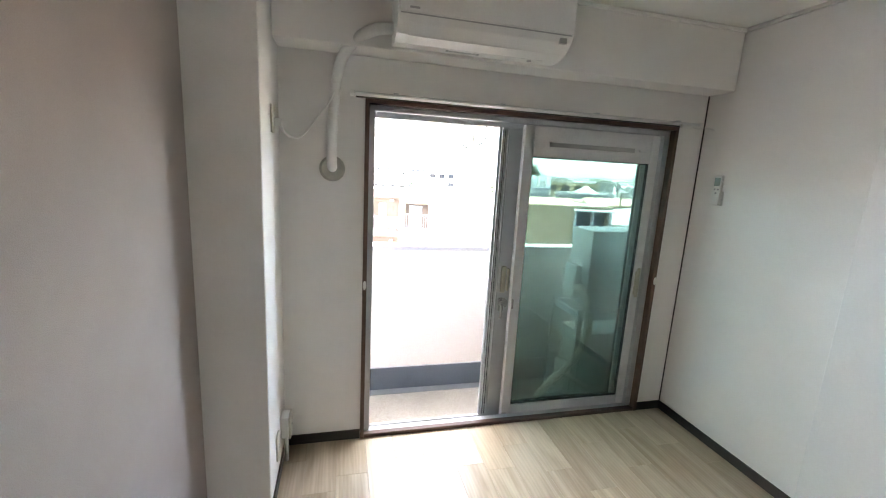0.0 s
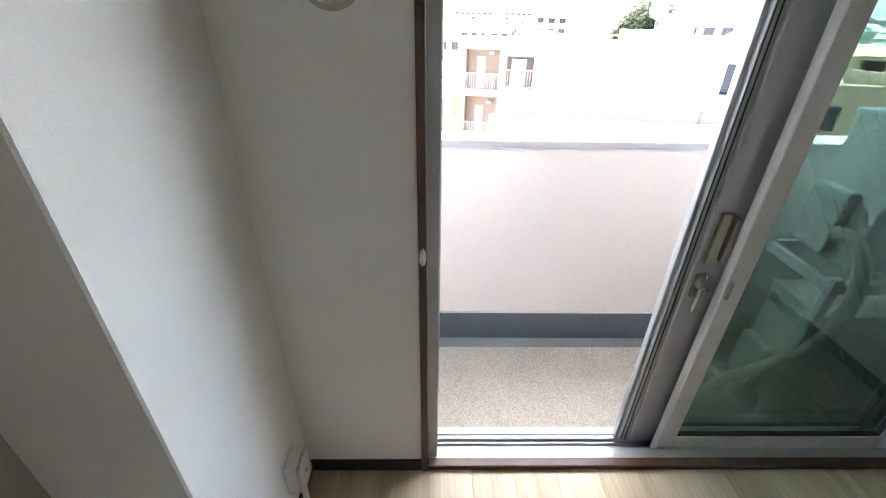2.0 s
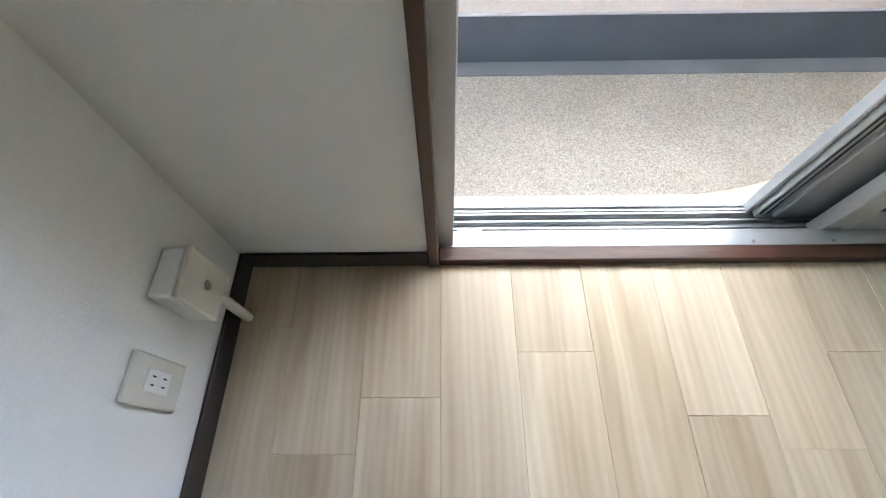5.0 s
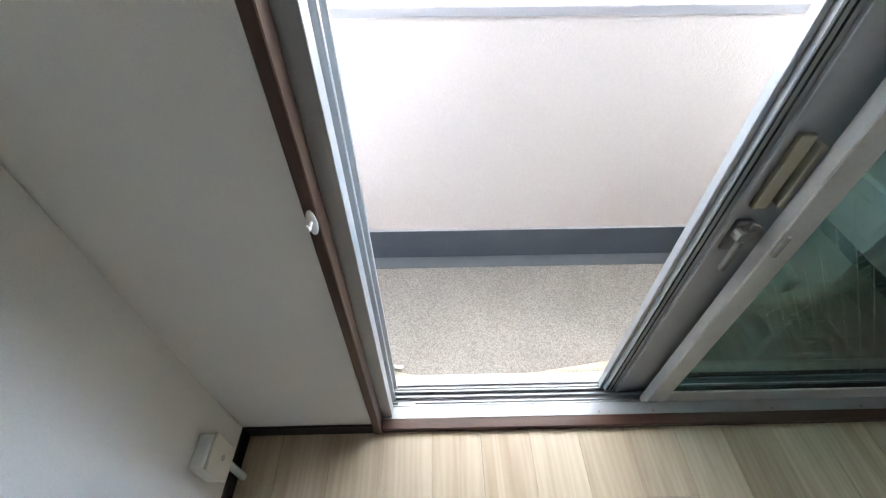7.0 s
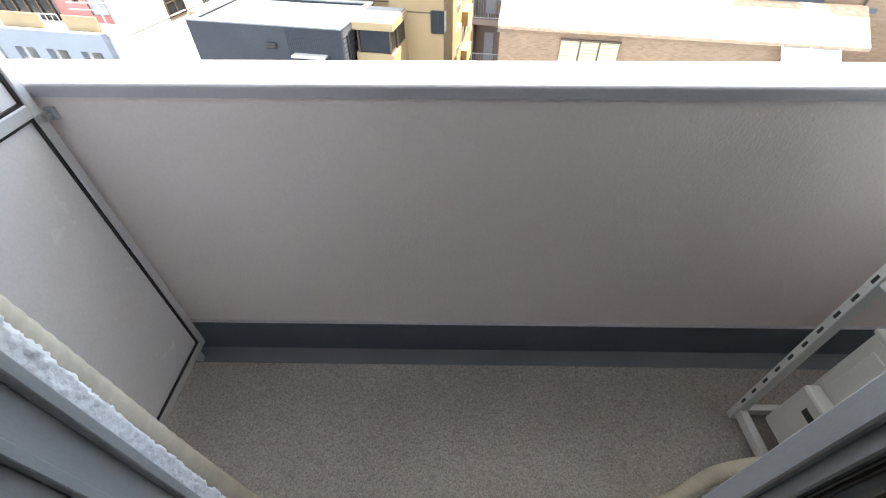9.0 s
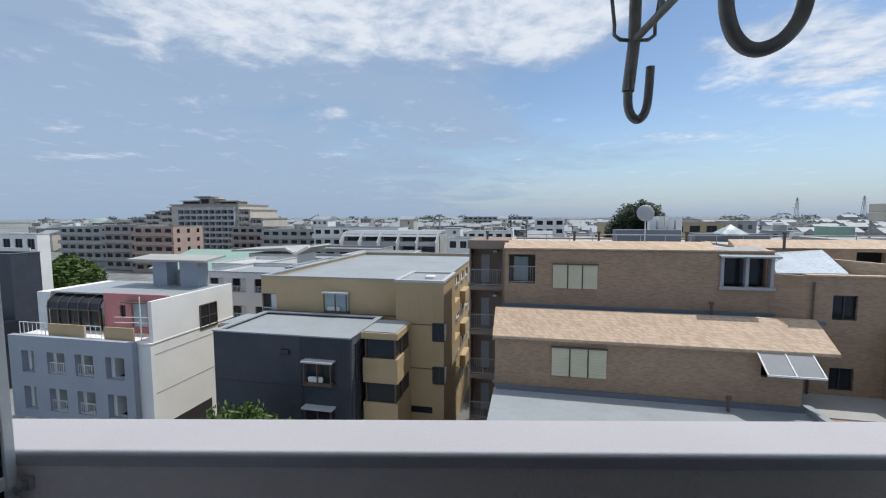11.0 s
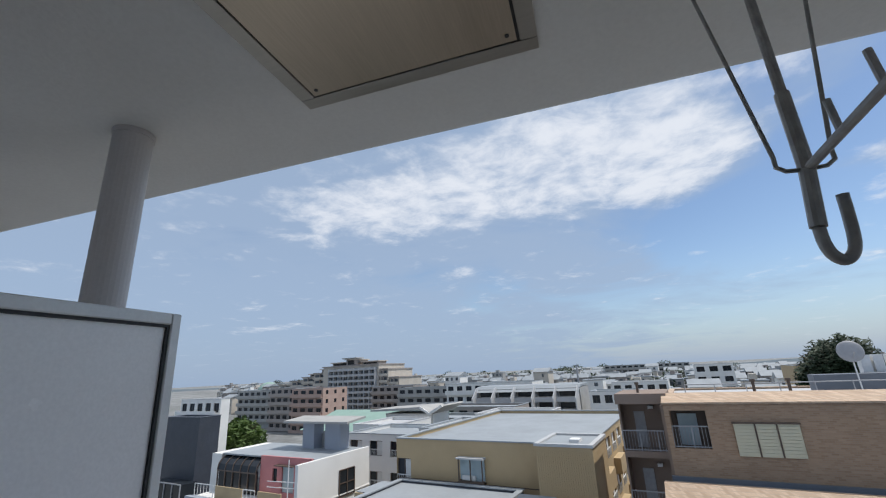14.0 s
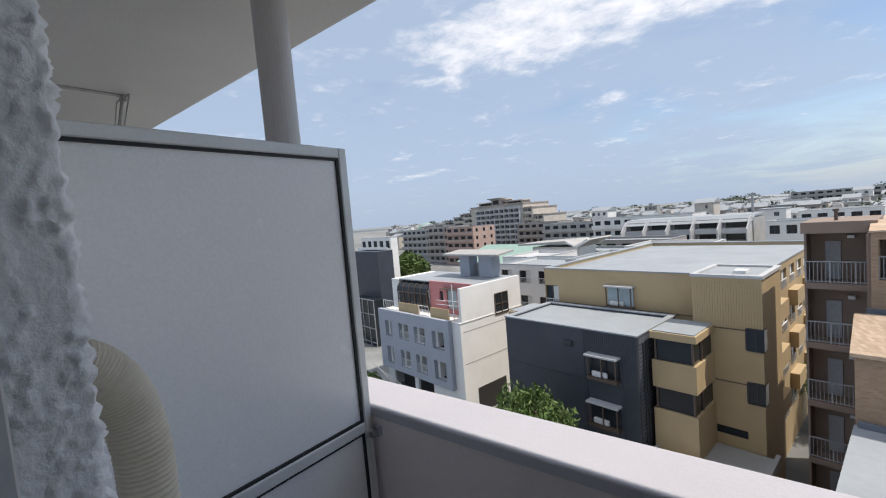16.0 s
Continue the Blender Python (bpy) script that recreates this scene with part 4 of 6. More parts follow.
def downpipe():
    t = thing("downpipe", (-0.975, 1.0, BF), "grey-beige rainwater downpipe from floor to ceiling", "downpipe")
    part("pipe", rod(bmesh.new(), (-0.975, 1.0, BF), (-0.975, 1.0, 2.4465), 0.058, 28), DRAIN, t, smooth=False)
    part("collar", rod(bmesh.new(), (-0.975, 1.0, 2.428), (-0.975, 1.0, 2.446), 0.062, 28), DRAIN, t)


downpipe()


def wrapped_hose():
    """The taped refrigerant line from the wall sleeve down and along the floor to the outdoor units."""
    t = thing("refrigerant_hose", (0.5, 0.34, BF), "cream taped refrigerant hose along the balcony floor", "hose")
    run = smooth_line([(-0.195, 0.215, 1.445), (-0.20, 0.255, 1.435), (-0.205, 0.283, 1.395), (-0.206, 0.296, 1.33), (-0.206, 0.298, 1.22), (-0.20, 0.31, 0.9), (-0.19, 0.32, 0.4), (-0.17, 0.34, -0.12), (-0.12, 0.35, BF + 0.07), (0.02, 0.322, BF + 0.032), (0.20, 0.293, BF + 0.030), (0.38, 0.282, BF + 0.030), (0.55, 0.305, BF + 0.030), (0.78, 0.336, BF + 0.030), (1.02, 0.375, BF + 0.034), (1.22, 0.44, BF + 0.05), (1.35, 0.49, -0.17), (1.46, 0.47, -0.01), (1.555, 0.42, 0.12), (1.63, 0.355, 0.31), (1.65, 0.345, 0.50), (1.64, 0.37, 0.66), (1.63, 0.44, 0.745), (1.625, 0.53, 0.74)], 40)
    radii = [0.0288 if i % 3 else 0.0262 for i in range(len(run))]
    part("hose", tube(bmesh.new(), run, 0.028, 14, radii), PIPEM, t, smooth=True)
    part("drain_end", rod(bmesh.new(), (-0.06, 0.40, BF + 0.012), (0.03, 0.385, BF + 0.012), 0.009, 10), WHITE_PL, t)
    part("second_line", tube(bmesh.new(), smooth_line([(1.53, 0.425, 0.09), (1.61, 0.36, 0.04), (1.72, 0.35, -0.03), (1.84, 0.35, -0.13), (1.92, 0.36, -0.26), (1.97, 0.37, BF + 0.025)], 8), 0.022, 12), PIPEM, t, smooth=True)


wrapped_hose()


def outdoor_unit(z0, label):
    x0, x1, y0, y1, h = 1.66, 2.44, 0.43, 0.71, 0.60
    t = thing("outdoor_unit", (2.05, 0.57, z0), label, "outdoor unit", "outdoor units on the rack")
    part("cabinet", cube(x0, x1, y0, y1, z0 + 0.03, z0 + h, bev=0.012, seg=3), ACU, t)
    for x in (x0 + 0.12, x1 - 0.2):
        part("foot", cube(x, x + 0.06, y0 - 0.01, y1 + 0.01, z0, z0 + 0.029), STEEL_DK, t)
    part("lid", cube(x0 - 0.004, x1 + 0.004, y0 - 0.004, y1 + 0.004, z0 + h - 0.004, z0 + h + 0.014, bev=0.006, seg=2), ACU, t)
    vc = part("valve_cover", cube(x0 - 0.055, x0 - 0.0005, y0 + 0.09, y1 - 0.02, z0 + 0.07, z0 + 0.33, bev=0.012, seg=2), ACU, t)
    part("cover_recess", cube(x0 - 0.0565, x0 - 0.054, y0 + 0.14, y0 + 0.20, z0 + 0.25, z0 + 0.28, bev=0.001), BLACK_PL, vc)
    part("side_panel", cube(x0 - 0.006, x0 - 0.0005, y0 + 0.05, y1 - 0.04, z0 + 0.36, z0 + 0.56, bev=0.003), ACU, t)
    if z0 > 0:
        return
    g = bmesh.new()
    for k in range(22):
        box(g, x0 + 0.06, x1 - 0.06, y0 - 0.004, y0 + 0.004, z0 + 0.06 + k * 0.024, z0 + 0.066 + k * 0.024)
    part("coil_guard", g, GREY_PL, t, "dark rear coil guard")


outdoor_unit(0.575, "ivory outdoor air conditioner unit on the upper rack shelf")
outdoor_unit(-0.23, "ivory outdoor air conditioner unit on the lower rack shelf")


def unit_rack():
    t = thing("unit_rack", (2.05, 0.58, BF), "white steel two-tier rack for outdoor units", "rack")
    for x in (1.60, 2.44):
        for y in (0.395, 0.765):
            p = part("post", cube(x - 0.02, x + 0.02, y - 0.014, y + 0.014, BF, 0.60, bev=0.002), WHITER, t)
            for k in range(10):
                part("slot", cube(x - 0.0208, x - 0.0202, y - 0.005, y + 0.005, BF + 0.12 + k * 0.08, BF + 0.15 + k * 0.08), BLACK_PL, p)
        for z in (0.53, -0.28):
            part("cross_bar", cube(x - 0.016, x + 0.016, 0.41, 0.75, z, z + 0.044, bev=0.002), WHITER, t)
    for z in (0.53, -0.28):
        for y in (0.396, 0.764):
            part("long_bar", cube(1.621, 2.419, y - 0.013, y + 0.013, z, z + 0.044, bev=0.002), WHITER, t)


unit_rack()

# ---- town: local axes u (along the street fronts), v (away), z ----
GZ = -16.0
structure("ground", cube(-3000, 3000, 1.6, 4500, GZ - 0.3, GZ), GROUND, "grey ground of the town reaching the horizon", "ground")
rd = part("road", cube(-60, 30, 12.5, 18.5, GZ, GZ + 0.02), ASPHALT, frame_m=CITY)
tagged(rd, "dark asphalt street between the blocks", "road", kind="structure")


def cpart(name, bm, mat, parent, label="", smooth=False):
    return part(name, bm, mat, parent, label, CITY, smooth)


def opening(parent, axis, c, s, a0, a1, z0, z1, style):
    """A window set into an opening of a wall. c: outer face; s: +1 if the wall faces -v or -u (inside lies towards +)."""
    def slab(d0, d1, p0, p1, q0, q1):
        e0, e1 = sorted((c + s * d0, c + s * d1))
        return (p0, p1, e0, e1, q0, q1) if axis == "y" else (e0, e1, p0, p1, q0, q1)
    if style == "hole":
        return
    pane = {"dark": GLASS_D, "pale": GLASS_P, "curtain": CURTAIN, "bay": GLASS_P, "rail": GLASS_D, "white": GLASS_D, "brown": GLASS_D}.get(style, GLASS_D)
    if style == "shutter":
        w = cpart("shutter", cube(*slab(-0.10, -0.02, a0, a1, z0, z1)), SHUTTER, parent, "cream louvred shutters")
        n = 3
        for k in range(n):
            p0, p1 = a0 + (a1 - a0) * k / n, a0 + (a1 - a0) * (k + 1) / n
            leaf = bmesh.new()
            for d in range(9):
                q = z0 + 0.06 + (z1 - z0 - 0.12) * d / 9
                box(leaf, *slab(-0.125, -0.101, p0 + 0.05, p1 - 0.05, q, q + (z1 - z0 - 0.12) / 9 - 0.03))
            cpart("shutter_leaf", leaf, SHUTTER, w)
            if k:
                cpart("mullion", cube(*slab(-0.14, -0.101, p0 - 0.03, p0 + 0.03, z0, z1)), BROWNM, w)
        cpart("shutter_hood", cube(*slab(-0.18, -0.02, a0 - 0.05, a1 + 0.05, z1, z1 + 0.06)), BROWNM, w)
        return
    fm = {"white": WHITER, "rail": BROWNM, "brown": BROWNM, "bay": BROWNM}.get(style, BLACK_PL)
    dep = 0.12
    w = cpart("window", cube(*slab(dep + 0.05, dep + 0.07, a0, a1, z0, z1)), pane, parent, "dark glazed window" if pane is GLASS_D else "pale curtained window")
    f, t = bmesh.new(), 0.06
    for p0, p1, q0, q1 in ((a0, a1, z0, z0 + t), (a0, a1, z1 - t, z1), (a0, a0 + t, z0 + t, z1 - t), (a1 - t, a1, z0 + t, z1 - t), ((a0 + a1) / 2 - t / 2, (a0 + a1) / 2 + t / 2, z0 + t, z1 - t)):
        box(f, *slab(dep, dep + 0.049, p0, p1, q0, q1))
    cpart("window_frame", f, fm, w)
    if style == "rail":
        r = bmesh.new()
        h = z0 + (z1 - z0) * 0.42
        box(r, *slab(-0.03, 0.02, a0, a1, h, h + 0.05))
        n = max(int((a1 - a0) / 0.16), 3)
        for k in range(n + 1):
            p = a0 + (a1 - a0) * k / n
            box(r, *slab(-0.02, 0.01, p - 0.012, p + 0.012, z0, h))
        cpart("railing", r, WHITER, w)
        cpart("blind", cube(*slab(dep + 0.02, dep + 0.045, a0 + (a1 - a0) * 0.55, a1 - t, z0 + t, z1 - t)), CURTAIN, w, "pale curtain")


def building(label, u0, u1, v0, v1, z1, wall, roof, front=(), right=(), left=(), lip=0.35, name="house", cap=None, side=None, z0=GZ, group=""):
    """Four walls with openings, a near-black core painting the unlit inside, a flat roof inside a parapet."""
    b = thing(name, ((u0 + u1) / 2, (v0 + v1) / 2, z0), label, "building", group, CITY)
    T = 0.25
    cpart("wall", holed(bmesh.new(), "y", v0, v0 + T, u0, u1, z0, z1, [h[:4] for h in front]), wall, b)
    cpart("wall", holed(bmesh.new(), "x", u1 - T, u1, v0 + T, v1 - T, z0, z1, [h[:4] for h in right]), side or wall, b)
    cpart("wall", holed(bmesh.new(), "x", u0, u0 + T, v0 + T, v1 - T, z0, z1, [h[:4] for h in left]), wall, b)
    cpart("wall", cube(u0, u1, v1 - T, v1, z0, z1), wall, b)
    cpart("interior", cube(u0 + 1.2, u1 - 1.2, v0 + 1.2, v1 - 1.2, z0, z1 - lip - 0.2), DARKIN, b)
    r = cpart("roof", cube(u0 + T, u1 - T, v0 + T, v1 - T, z1 - lip - 0.2, z1 - lip), roof, b)
    k = bmesh.new()
    o, w = 0.05, T + 0.06
    for p in ((u0 - o, u1 + o, v0 - o, v0 + w), (u0 - o, u1 + o, v1 - w, v1 + o), (u0 - o, u0 + w, v0 + w, v1 - w), (u1 - w, u1 + o, v0 + w, v1 - w)):
        box(k, *p, z1, z1 + 0.08)
    cpart("coping", k, cap or roof, b)
    for h in front:
        opening(b, "y", v0, 1, *h)
    for h in right:
        opening(b, "x", u1, -1, *h)
    for h in left:
        opening(b, "x", u0, 1, *h)
    return b


def railing(parent, u0, u1, v, z0, h, mat=RAILM, step=0.14):
    r = bmesh.new()
    box(r, u0, u1, v - 0.025, v + 0.025, z0 + h - 0.05, z0 + h)
    box(r, u0, u1, v - 0.02, v + 0.02, z0 + 0.05, z0 + 0.09)
    n = max(int((u1 - u0) / step), 2)
    for k in range(n + 1):
        p = u0 + (u1 - u0) * k / n
        w = 0.03 if k % 6 == 0 else 0.011
        box(r, p - w, p + w, v - 0.012, v + 0.012, z0, z0 + h - 0.05)
    return cpart("railing", r, mat, parent)


def bay(parent, axis, c, s, a0, a1, z0, z1, wallm=BROWNM, pane=GLASS_D):
    """A projecting box window with a sloped hood."""
    def slab(d0, d1, p0, p1, q0, q1):
        e0, e1 = sorted((c - s * d0, c - s * d1))
        return (p0, p1, e0, e1, q0, q1) if axis == "y" else (e0, e1, p0, p1, q0, q1)
    w = cpart("bay_window", cube(*slab(0.02, 0.10, a0, a1, z0, z1)), pane, parent, "brown-framed projecting bay window")
    cpart("hood", cube(*slab(0.0, 0.55, a0 - 0.1, a1 + 0.1, z1, z1 + 0.10)), wallm, w, "dark metal hood")
    cpart("sill", cube(*slab(0.0, 0.48, a0 - 0.05, a1 + 0.05, z0 - 0.12, z0)), BROWNM, w)
    f = bmesh.new()
    for p in (a0, (a0 + a1) / 2 - 0.03, a1 - 0.07):
        box(f, *slab(0.38, 0.44, p, p + 0.07, z0, z1))
    box(f, *slab(0.101, 0.38, a0, a0 + 0.06, z0, z0 + 0.06))
    box(f, *slab(0.101, 0.38, a1 - 0.06, a1, z0, z0 + 0.06))
    box(f, *slab(0.38, 0.44, a0 + 0.07, a1 - 0.07, z0, z0 + 0.06))
    cpart("window_frame", f, BROWNM, w)
    cpart("bedding", cube(*slab(0.12, 0.34, a0 + 0.2, a1 - 0.6, z0 + 0.02, z0 + 0.36), bev=0.09, seg=3), CURTAIN, w, "white folded bedding")


def pipe(parent, u, v, z0, z1, r=0.05, mat=BROWNM):
    return cpart("downpipe", rod(bmesh.new(), (u, v, z0), (u, v, z1), r, 10), mat, parent)


def vent(parent, u, v, z, h=0.55):
    p = cpart("roof_vent", rod(bmesh.new(), (u, v, z), (u, v, z + h), 0.07, 10), BROWNM, parent)
    cpart("vent_cap", rod(bmesh.new(), (u, v, z + h), (u, v, z + h + 0.12), 0.12, 10), BROWNM, p)


def brick_block():
    """Stepped brown brick apartment house opposite."""
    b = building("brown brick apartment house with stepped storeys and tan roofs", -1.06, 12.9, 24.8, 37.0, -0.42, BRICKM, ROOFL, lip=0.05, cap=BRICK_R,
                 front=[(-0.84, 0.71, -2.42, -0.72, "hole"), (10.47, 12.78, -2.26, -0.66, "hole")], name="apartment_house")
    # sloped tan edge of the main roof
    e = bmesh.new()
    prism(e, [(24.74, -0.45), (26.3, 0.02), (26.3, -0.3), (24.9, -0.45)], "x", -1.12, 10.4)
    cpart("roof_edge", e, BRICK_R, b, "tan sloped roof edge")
    e = bmesh.new()
    prism(e, [(27.9, -0.40), (28.9, 0.05), (28.9, -0.3), (28.05, -0.42)], "x", 12.4, 22.0)
    cpart("roof_edge", e, BRICK_R, b, "tan sloped roof edge")
    cpart("rear_wing", holed(bmesh.new(), "y", 28.0, 28.3, 12.9, 22.0, GZ, -0.42, [(18.6, 20.0, -1.5, -0.6)]), BRICKM, b)
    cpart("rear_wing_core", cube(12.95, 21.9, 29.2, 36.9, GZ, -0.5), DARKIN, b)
    cpart("rear_wing_roof", cube(12.9, 22.0, 28.9, 37.0, -0.5, -0.38), ROOFL, b)
    cpart("terrace_cheek", prism(bmesh.new(), [(16.1, 27.99), (16.4, 27.99), (17.9, 24.4), (17.6, 24.4)], "z", -1.6, -0.9), BRICK_R, b, "tan tiled terrace kerb")
    opening(b, "y", 24.8, 1, 1.72, 4.14, -2.64, -1.27, "shutter")
    # loggia with glazed door and rail
    cpart("loggia_back", cube(-0.9, 0.75, 25.95, 26.0, -2.5, -0.7), BROWNM, b)
    cpart("loggia_door", cube(-0.55, 0.3, 25.8, 25.9, -2.4, -0.95), GLASS_P, b, "pale glazed loggia door")
    railing(b, -0.84, 0.71, 24.95, -2.42, 1.0)
    # dormer window
    d = cpart("dormer", cube(10.47, 12.78, 25.3, 25.4, -2.26, -0.66), GLASS_D, b, "dark dormer window")
    f = bmesh.new()
    for p in (10.37, 11.55, 12.72):
        box(f, p, p + 0.16, 24.68, 24.95, -2.3, -0.62)
    box(f, 10.3, 12.95, 24.6, 24.98, -2.42, -2.26)
    cpart("window_frame", f, RAILM, d, "pale grey window frame")
    cpart("hood", prism(bmesh.new(), [(24.35, -0.62), (26.2, -0.25), (26.2, -0.35), (24.35, -0.70)], "x", 10.25, 13.05), ROOFG, d, "grey metal hood")
    # lower storey with tan tiled lean-to roof
    cpart("wall", holed(bmesh.new(), "y", 22.0, 22.3, -1.38, 12.95, GZ, -4.84, [(11.2, 12.87, -6.13, -5.38)]), BRICKM, b)
    cpart("wall", cube(-1.38, -1.06, 22.3, 24.8, GZ, -4.84), BRICKM, b)
    cpart("wall", cube(12.63, 12.95, 22.3, 24.0, GZ, -5.9), BRICKM, b)
    # Near-black sheet in place of the room's shade.
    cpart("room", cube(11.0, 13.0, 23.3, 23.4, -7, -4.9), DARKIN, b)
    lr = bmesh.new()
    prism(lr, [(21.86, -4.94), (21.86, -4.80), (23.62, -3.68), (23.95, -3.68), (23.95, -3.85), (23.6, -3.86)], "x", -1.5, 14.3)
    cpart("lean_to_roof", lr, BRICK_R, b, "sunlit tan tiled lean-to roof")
    cpart("gutter_roof", cube(-1.2, 14.9, 23.96, 24.79, -3.98, -3.80), ROOFD, b, "dark gutter strip")
    cpart("gutter_kerb", cube(-1.2, 14.9, 24.62, 24.79, -3.80, -3.62), ROOFD, b)
    opening(b, "y", 22.0, 1, 1.58, 4.26, -6.76, -5.27, "shutter")
    # glazed awning over the side opening
    a = cpart("awning", prism(bmesh.new(), [(20.9, -5.62), (21.95, -4.86), (21.95, -4.92), (20.9, -5.68)], "x", 10.95, 13.2), AWNING, b, "tilted glazed awning")
    fr = bmesh.new()
    for u in (10.92, 12.05, 13.17):
        prism(fr, [(20.86, -5.62), (21.98, -4.81), (21.98, -4.86), (20.86, -5.68)], "x", u, u + 0.06)
    box(fr, 10.92, 13.23, 20.84, 20.9, -5.70, -5.62)
    cpart("awning_frame", fr, WHITER, a)
    # terrace roof in front
    cpart("terrace", cube(-1.42, 13.3, 13.5, 21.99, -7.9, -7.66), ROOFG, b, "light grey flat terrace roof")
    cpart("terrace_wall", cube(-1.42, -1.3, 13.5, 21.9, GZ, -7.9), BRICKM, b)
    cpart("terrace_wall", cube(13.2, 13.3, 13.5, 21.9, GZ, -7.9), BRICKM, b)
    cpart("terrace_wall", cube(-1.3, 13.2, 13.5, 13.6, GZ, -7.9), BRICKM, b)
    cpart("terrace_kerb", cube(-1.3, 12.95, 21.75, 21.985, -7.66, -7.45), ROOFD, b)
    cpart("terrace_kerb", cube(13.05, 13.4, 13.5, 22.6, -7.66, -7.40), ROOFG, b)
    vent(b, 9.6, 21.3, -7.66, 0.6)
    vent(b, 9.9, 24.4, -3.80, 0.6)
    # wing on the other side with its own terrace
    cpart("wing", holed(bmesh.new(), "y", 24.0, 24.3, 13.95, 21.0, GZ, -1.52, [(15.15, 16.2, -3.70, -2.45), (15.2, 16.25, -7.28, -6.12)]), BRICKM, b)
    cpart("wing_cheek", prism(bmesh.new(), [(12.75, 24.79), (13.95, 24.0), (13.95, 24.3), (13.1, 24.79)], "z", GZ, -1.52), BRICKM, b)
    cpart("wing_roof", prism(bmesh.new(), [(13.05, 24.9), (14.05, 24.3), (20.9, 24.3), (20.9, 27.98), (13.05, 27.98)], "z", -1.66, -1.60), ROOFL, b, "bright grey terrace floor")
    cpart("wing_cap", cube(13.95, 21.0, 23.93, 24.36, -1.52, -1.44), BRICK_R, b)
    for z0, z1 in ((-3.70, -2.45), (-7.28, -6.12)):
        opening(b, "y", 24.0, 1, 15.15, 16.25, z0, z1, "dark")
    cpart("wing_core", cube(14.2, 20.8, 25.0, 27.9, GZ, -1.7), DARKIN, b)
    pipe(b, 14.25, 23.9, -7.6, -1.8)
    pipe(b, 17.6, 22.9, -7.6, -4.2, 0.06)
    cpart("wing_terrace", cube(13.4, 21.0, 21.2, 23.99, -7.75, -7.52), GREYW, b, "grey side terrace")
    cpart("wing_terrace_edge", cube(13.35, 21.0, 20.9, 21.2, GZ, -7.58), BRICKM, b)
    cpart("far_wing", cube(17.5, 21.0, 20.5, 24.0, GZ, -4.0), BRICKM, b)
    # tilted ribbed sheet over the wing terrace
    sh = bmesh.new()
    top = [Vector(p) for p in ((12.95, 24.72, -1.47), (16.0, 24.42, -1.40), (16.84, 27.9, -0.47), (14.35, 27.9, -0.64))]
    hi, lo = [sh.verts.new(p) for p in top], [sh.verts.new(p - Vector((0, 0, 0.06))) for p in top]
    sh.faces.new(hi), sh.faces.new(lo[::-1])
    for i in range(4):
        sh.faces.new((hi[i], lo[i], lo[(i + 1) % 4], hi[(i + 1) % 4]))
    bmesh.ops.recalc_face_normals(sh, faces=sh.faces[:])
    cpart("terrace_roof", sh, SHEETM, b, "pale translucent sheet roof over a terrace")
    # stair tower with open balconies
    cpart("tower_roof", cube(-3.45, -0.9, 25.9, 30.0, -0.50, 0.02), GALLERY, b, "brown-grey roof slab")
    cpart("tower_back", cube(-3.355, -1.0, 27.9, 28.1, GZ, -0.5), GALLERY, b)
    cpart("tower_side", cube(-1.2, -1.07, 25.0, 27.9, GZ, -0.5), GALLERY, b)
    cpart("tower_end", cube(-3.45, -3.36, 26.75, 30.0, GZ, -0.5), GALLERY, b)
    for k in range(5):
        zf = -3.24 - 2.95 * k
        cpart("gallery_floor", cube(-3.42, -1.2, 26.6, 27.9, zf, zf + 0.30), GALLERY, b)
        railing(b, -3.40, -1.22, 26.68, zf + 0.30, 1.05)
        cpart("door", cube(-2.8, -2.25, 27.82, 27.89, zf + 0.32, zf + 2.2), RAILM, b, "pale grey flat door")
        cpart("porch_lamp", cube(-2.0, -1.75, 27.6, 27.89, zf + 2.35, zf + 2.5), WHITER, b)
    # roof clutter: rail, vents, plant box, skylight
    for u in (-2.3, 3.07, 4.5, 9.38, 14.4):
        vent(b, u, 26.9, -0.40, 0.85)
    rl = bmesh.new()
    for v in (29.5,):
        rod(rl, (0, v, 0.25), (21, v, 0.25), 0.03, 8)
        for k in range(15):
            rod(rl, (k * 1.5, v, -0.4), (k * 1.5, v, 0.25), 0.025, 8)
    cpart("roof_rail", rl, RAILM, b)
    cpart("plant_box", cube(6.4, 10.62, 31.6, 33.0, -0.5, 0.50), ROOFD, b, "blue-grey roof plant housing")
    cpart("plant_box", cube(12.2, 17.0, 33.6, 35.0, -0.5, 0.18), ROOFD, b)
    sk = bmesh.new()
    bmesh.ops.create_cone(sk, cap_ends=True, segments=4, radius1=1.25, radius2=0.02, depth=0.7, matrix=Matrix.Translation((14.7, 34.2, 0.5)) @ Matrix.Rotation(radians(45), 4, "Z"))
    cpart("skylight", sk, GLASS_P, b, "pyramid skylight")
    ex = bmesh.new()
    for u in (9.0, 9.55, 10.2, 10.75):
        box(ex, u, u + 0.42, 33.2, 33.9, 0.0, 1.45)
    cpart("condensers", ex, WHITER, b, "white roof condensers")
    dm = bmesh.new()
    rod(dm, (8.25, 31.4, -0.4), (8.22, 31.4, 1.5), 0.035, 10)
    mast = cpart("mast", dm, WHITER, b)
    dd = bmesh.new()
    bmesh.ops.create_uvsphere(dd, u_segments=24, v_segments=12, radius=1, matrix=Matrix.Translation((8.2, 31.3, 1.68)) @ Matrix.Rotation(radians(78), 4, "X") @ Matrix.Diagonal((0.58, 0.58, 0.10, 1)))
    cpart("dish", dd, RAILM, mast, "pale grey satellite dish", True)
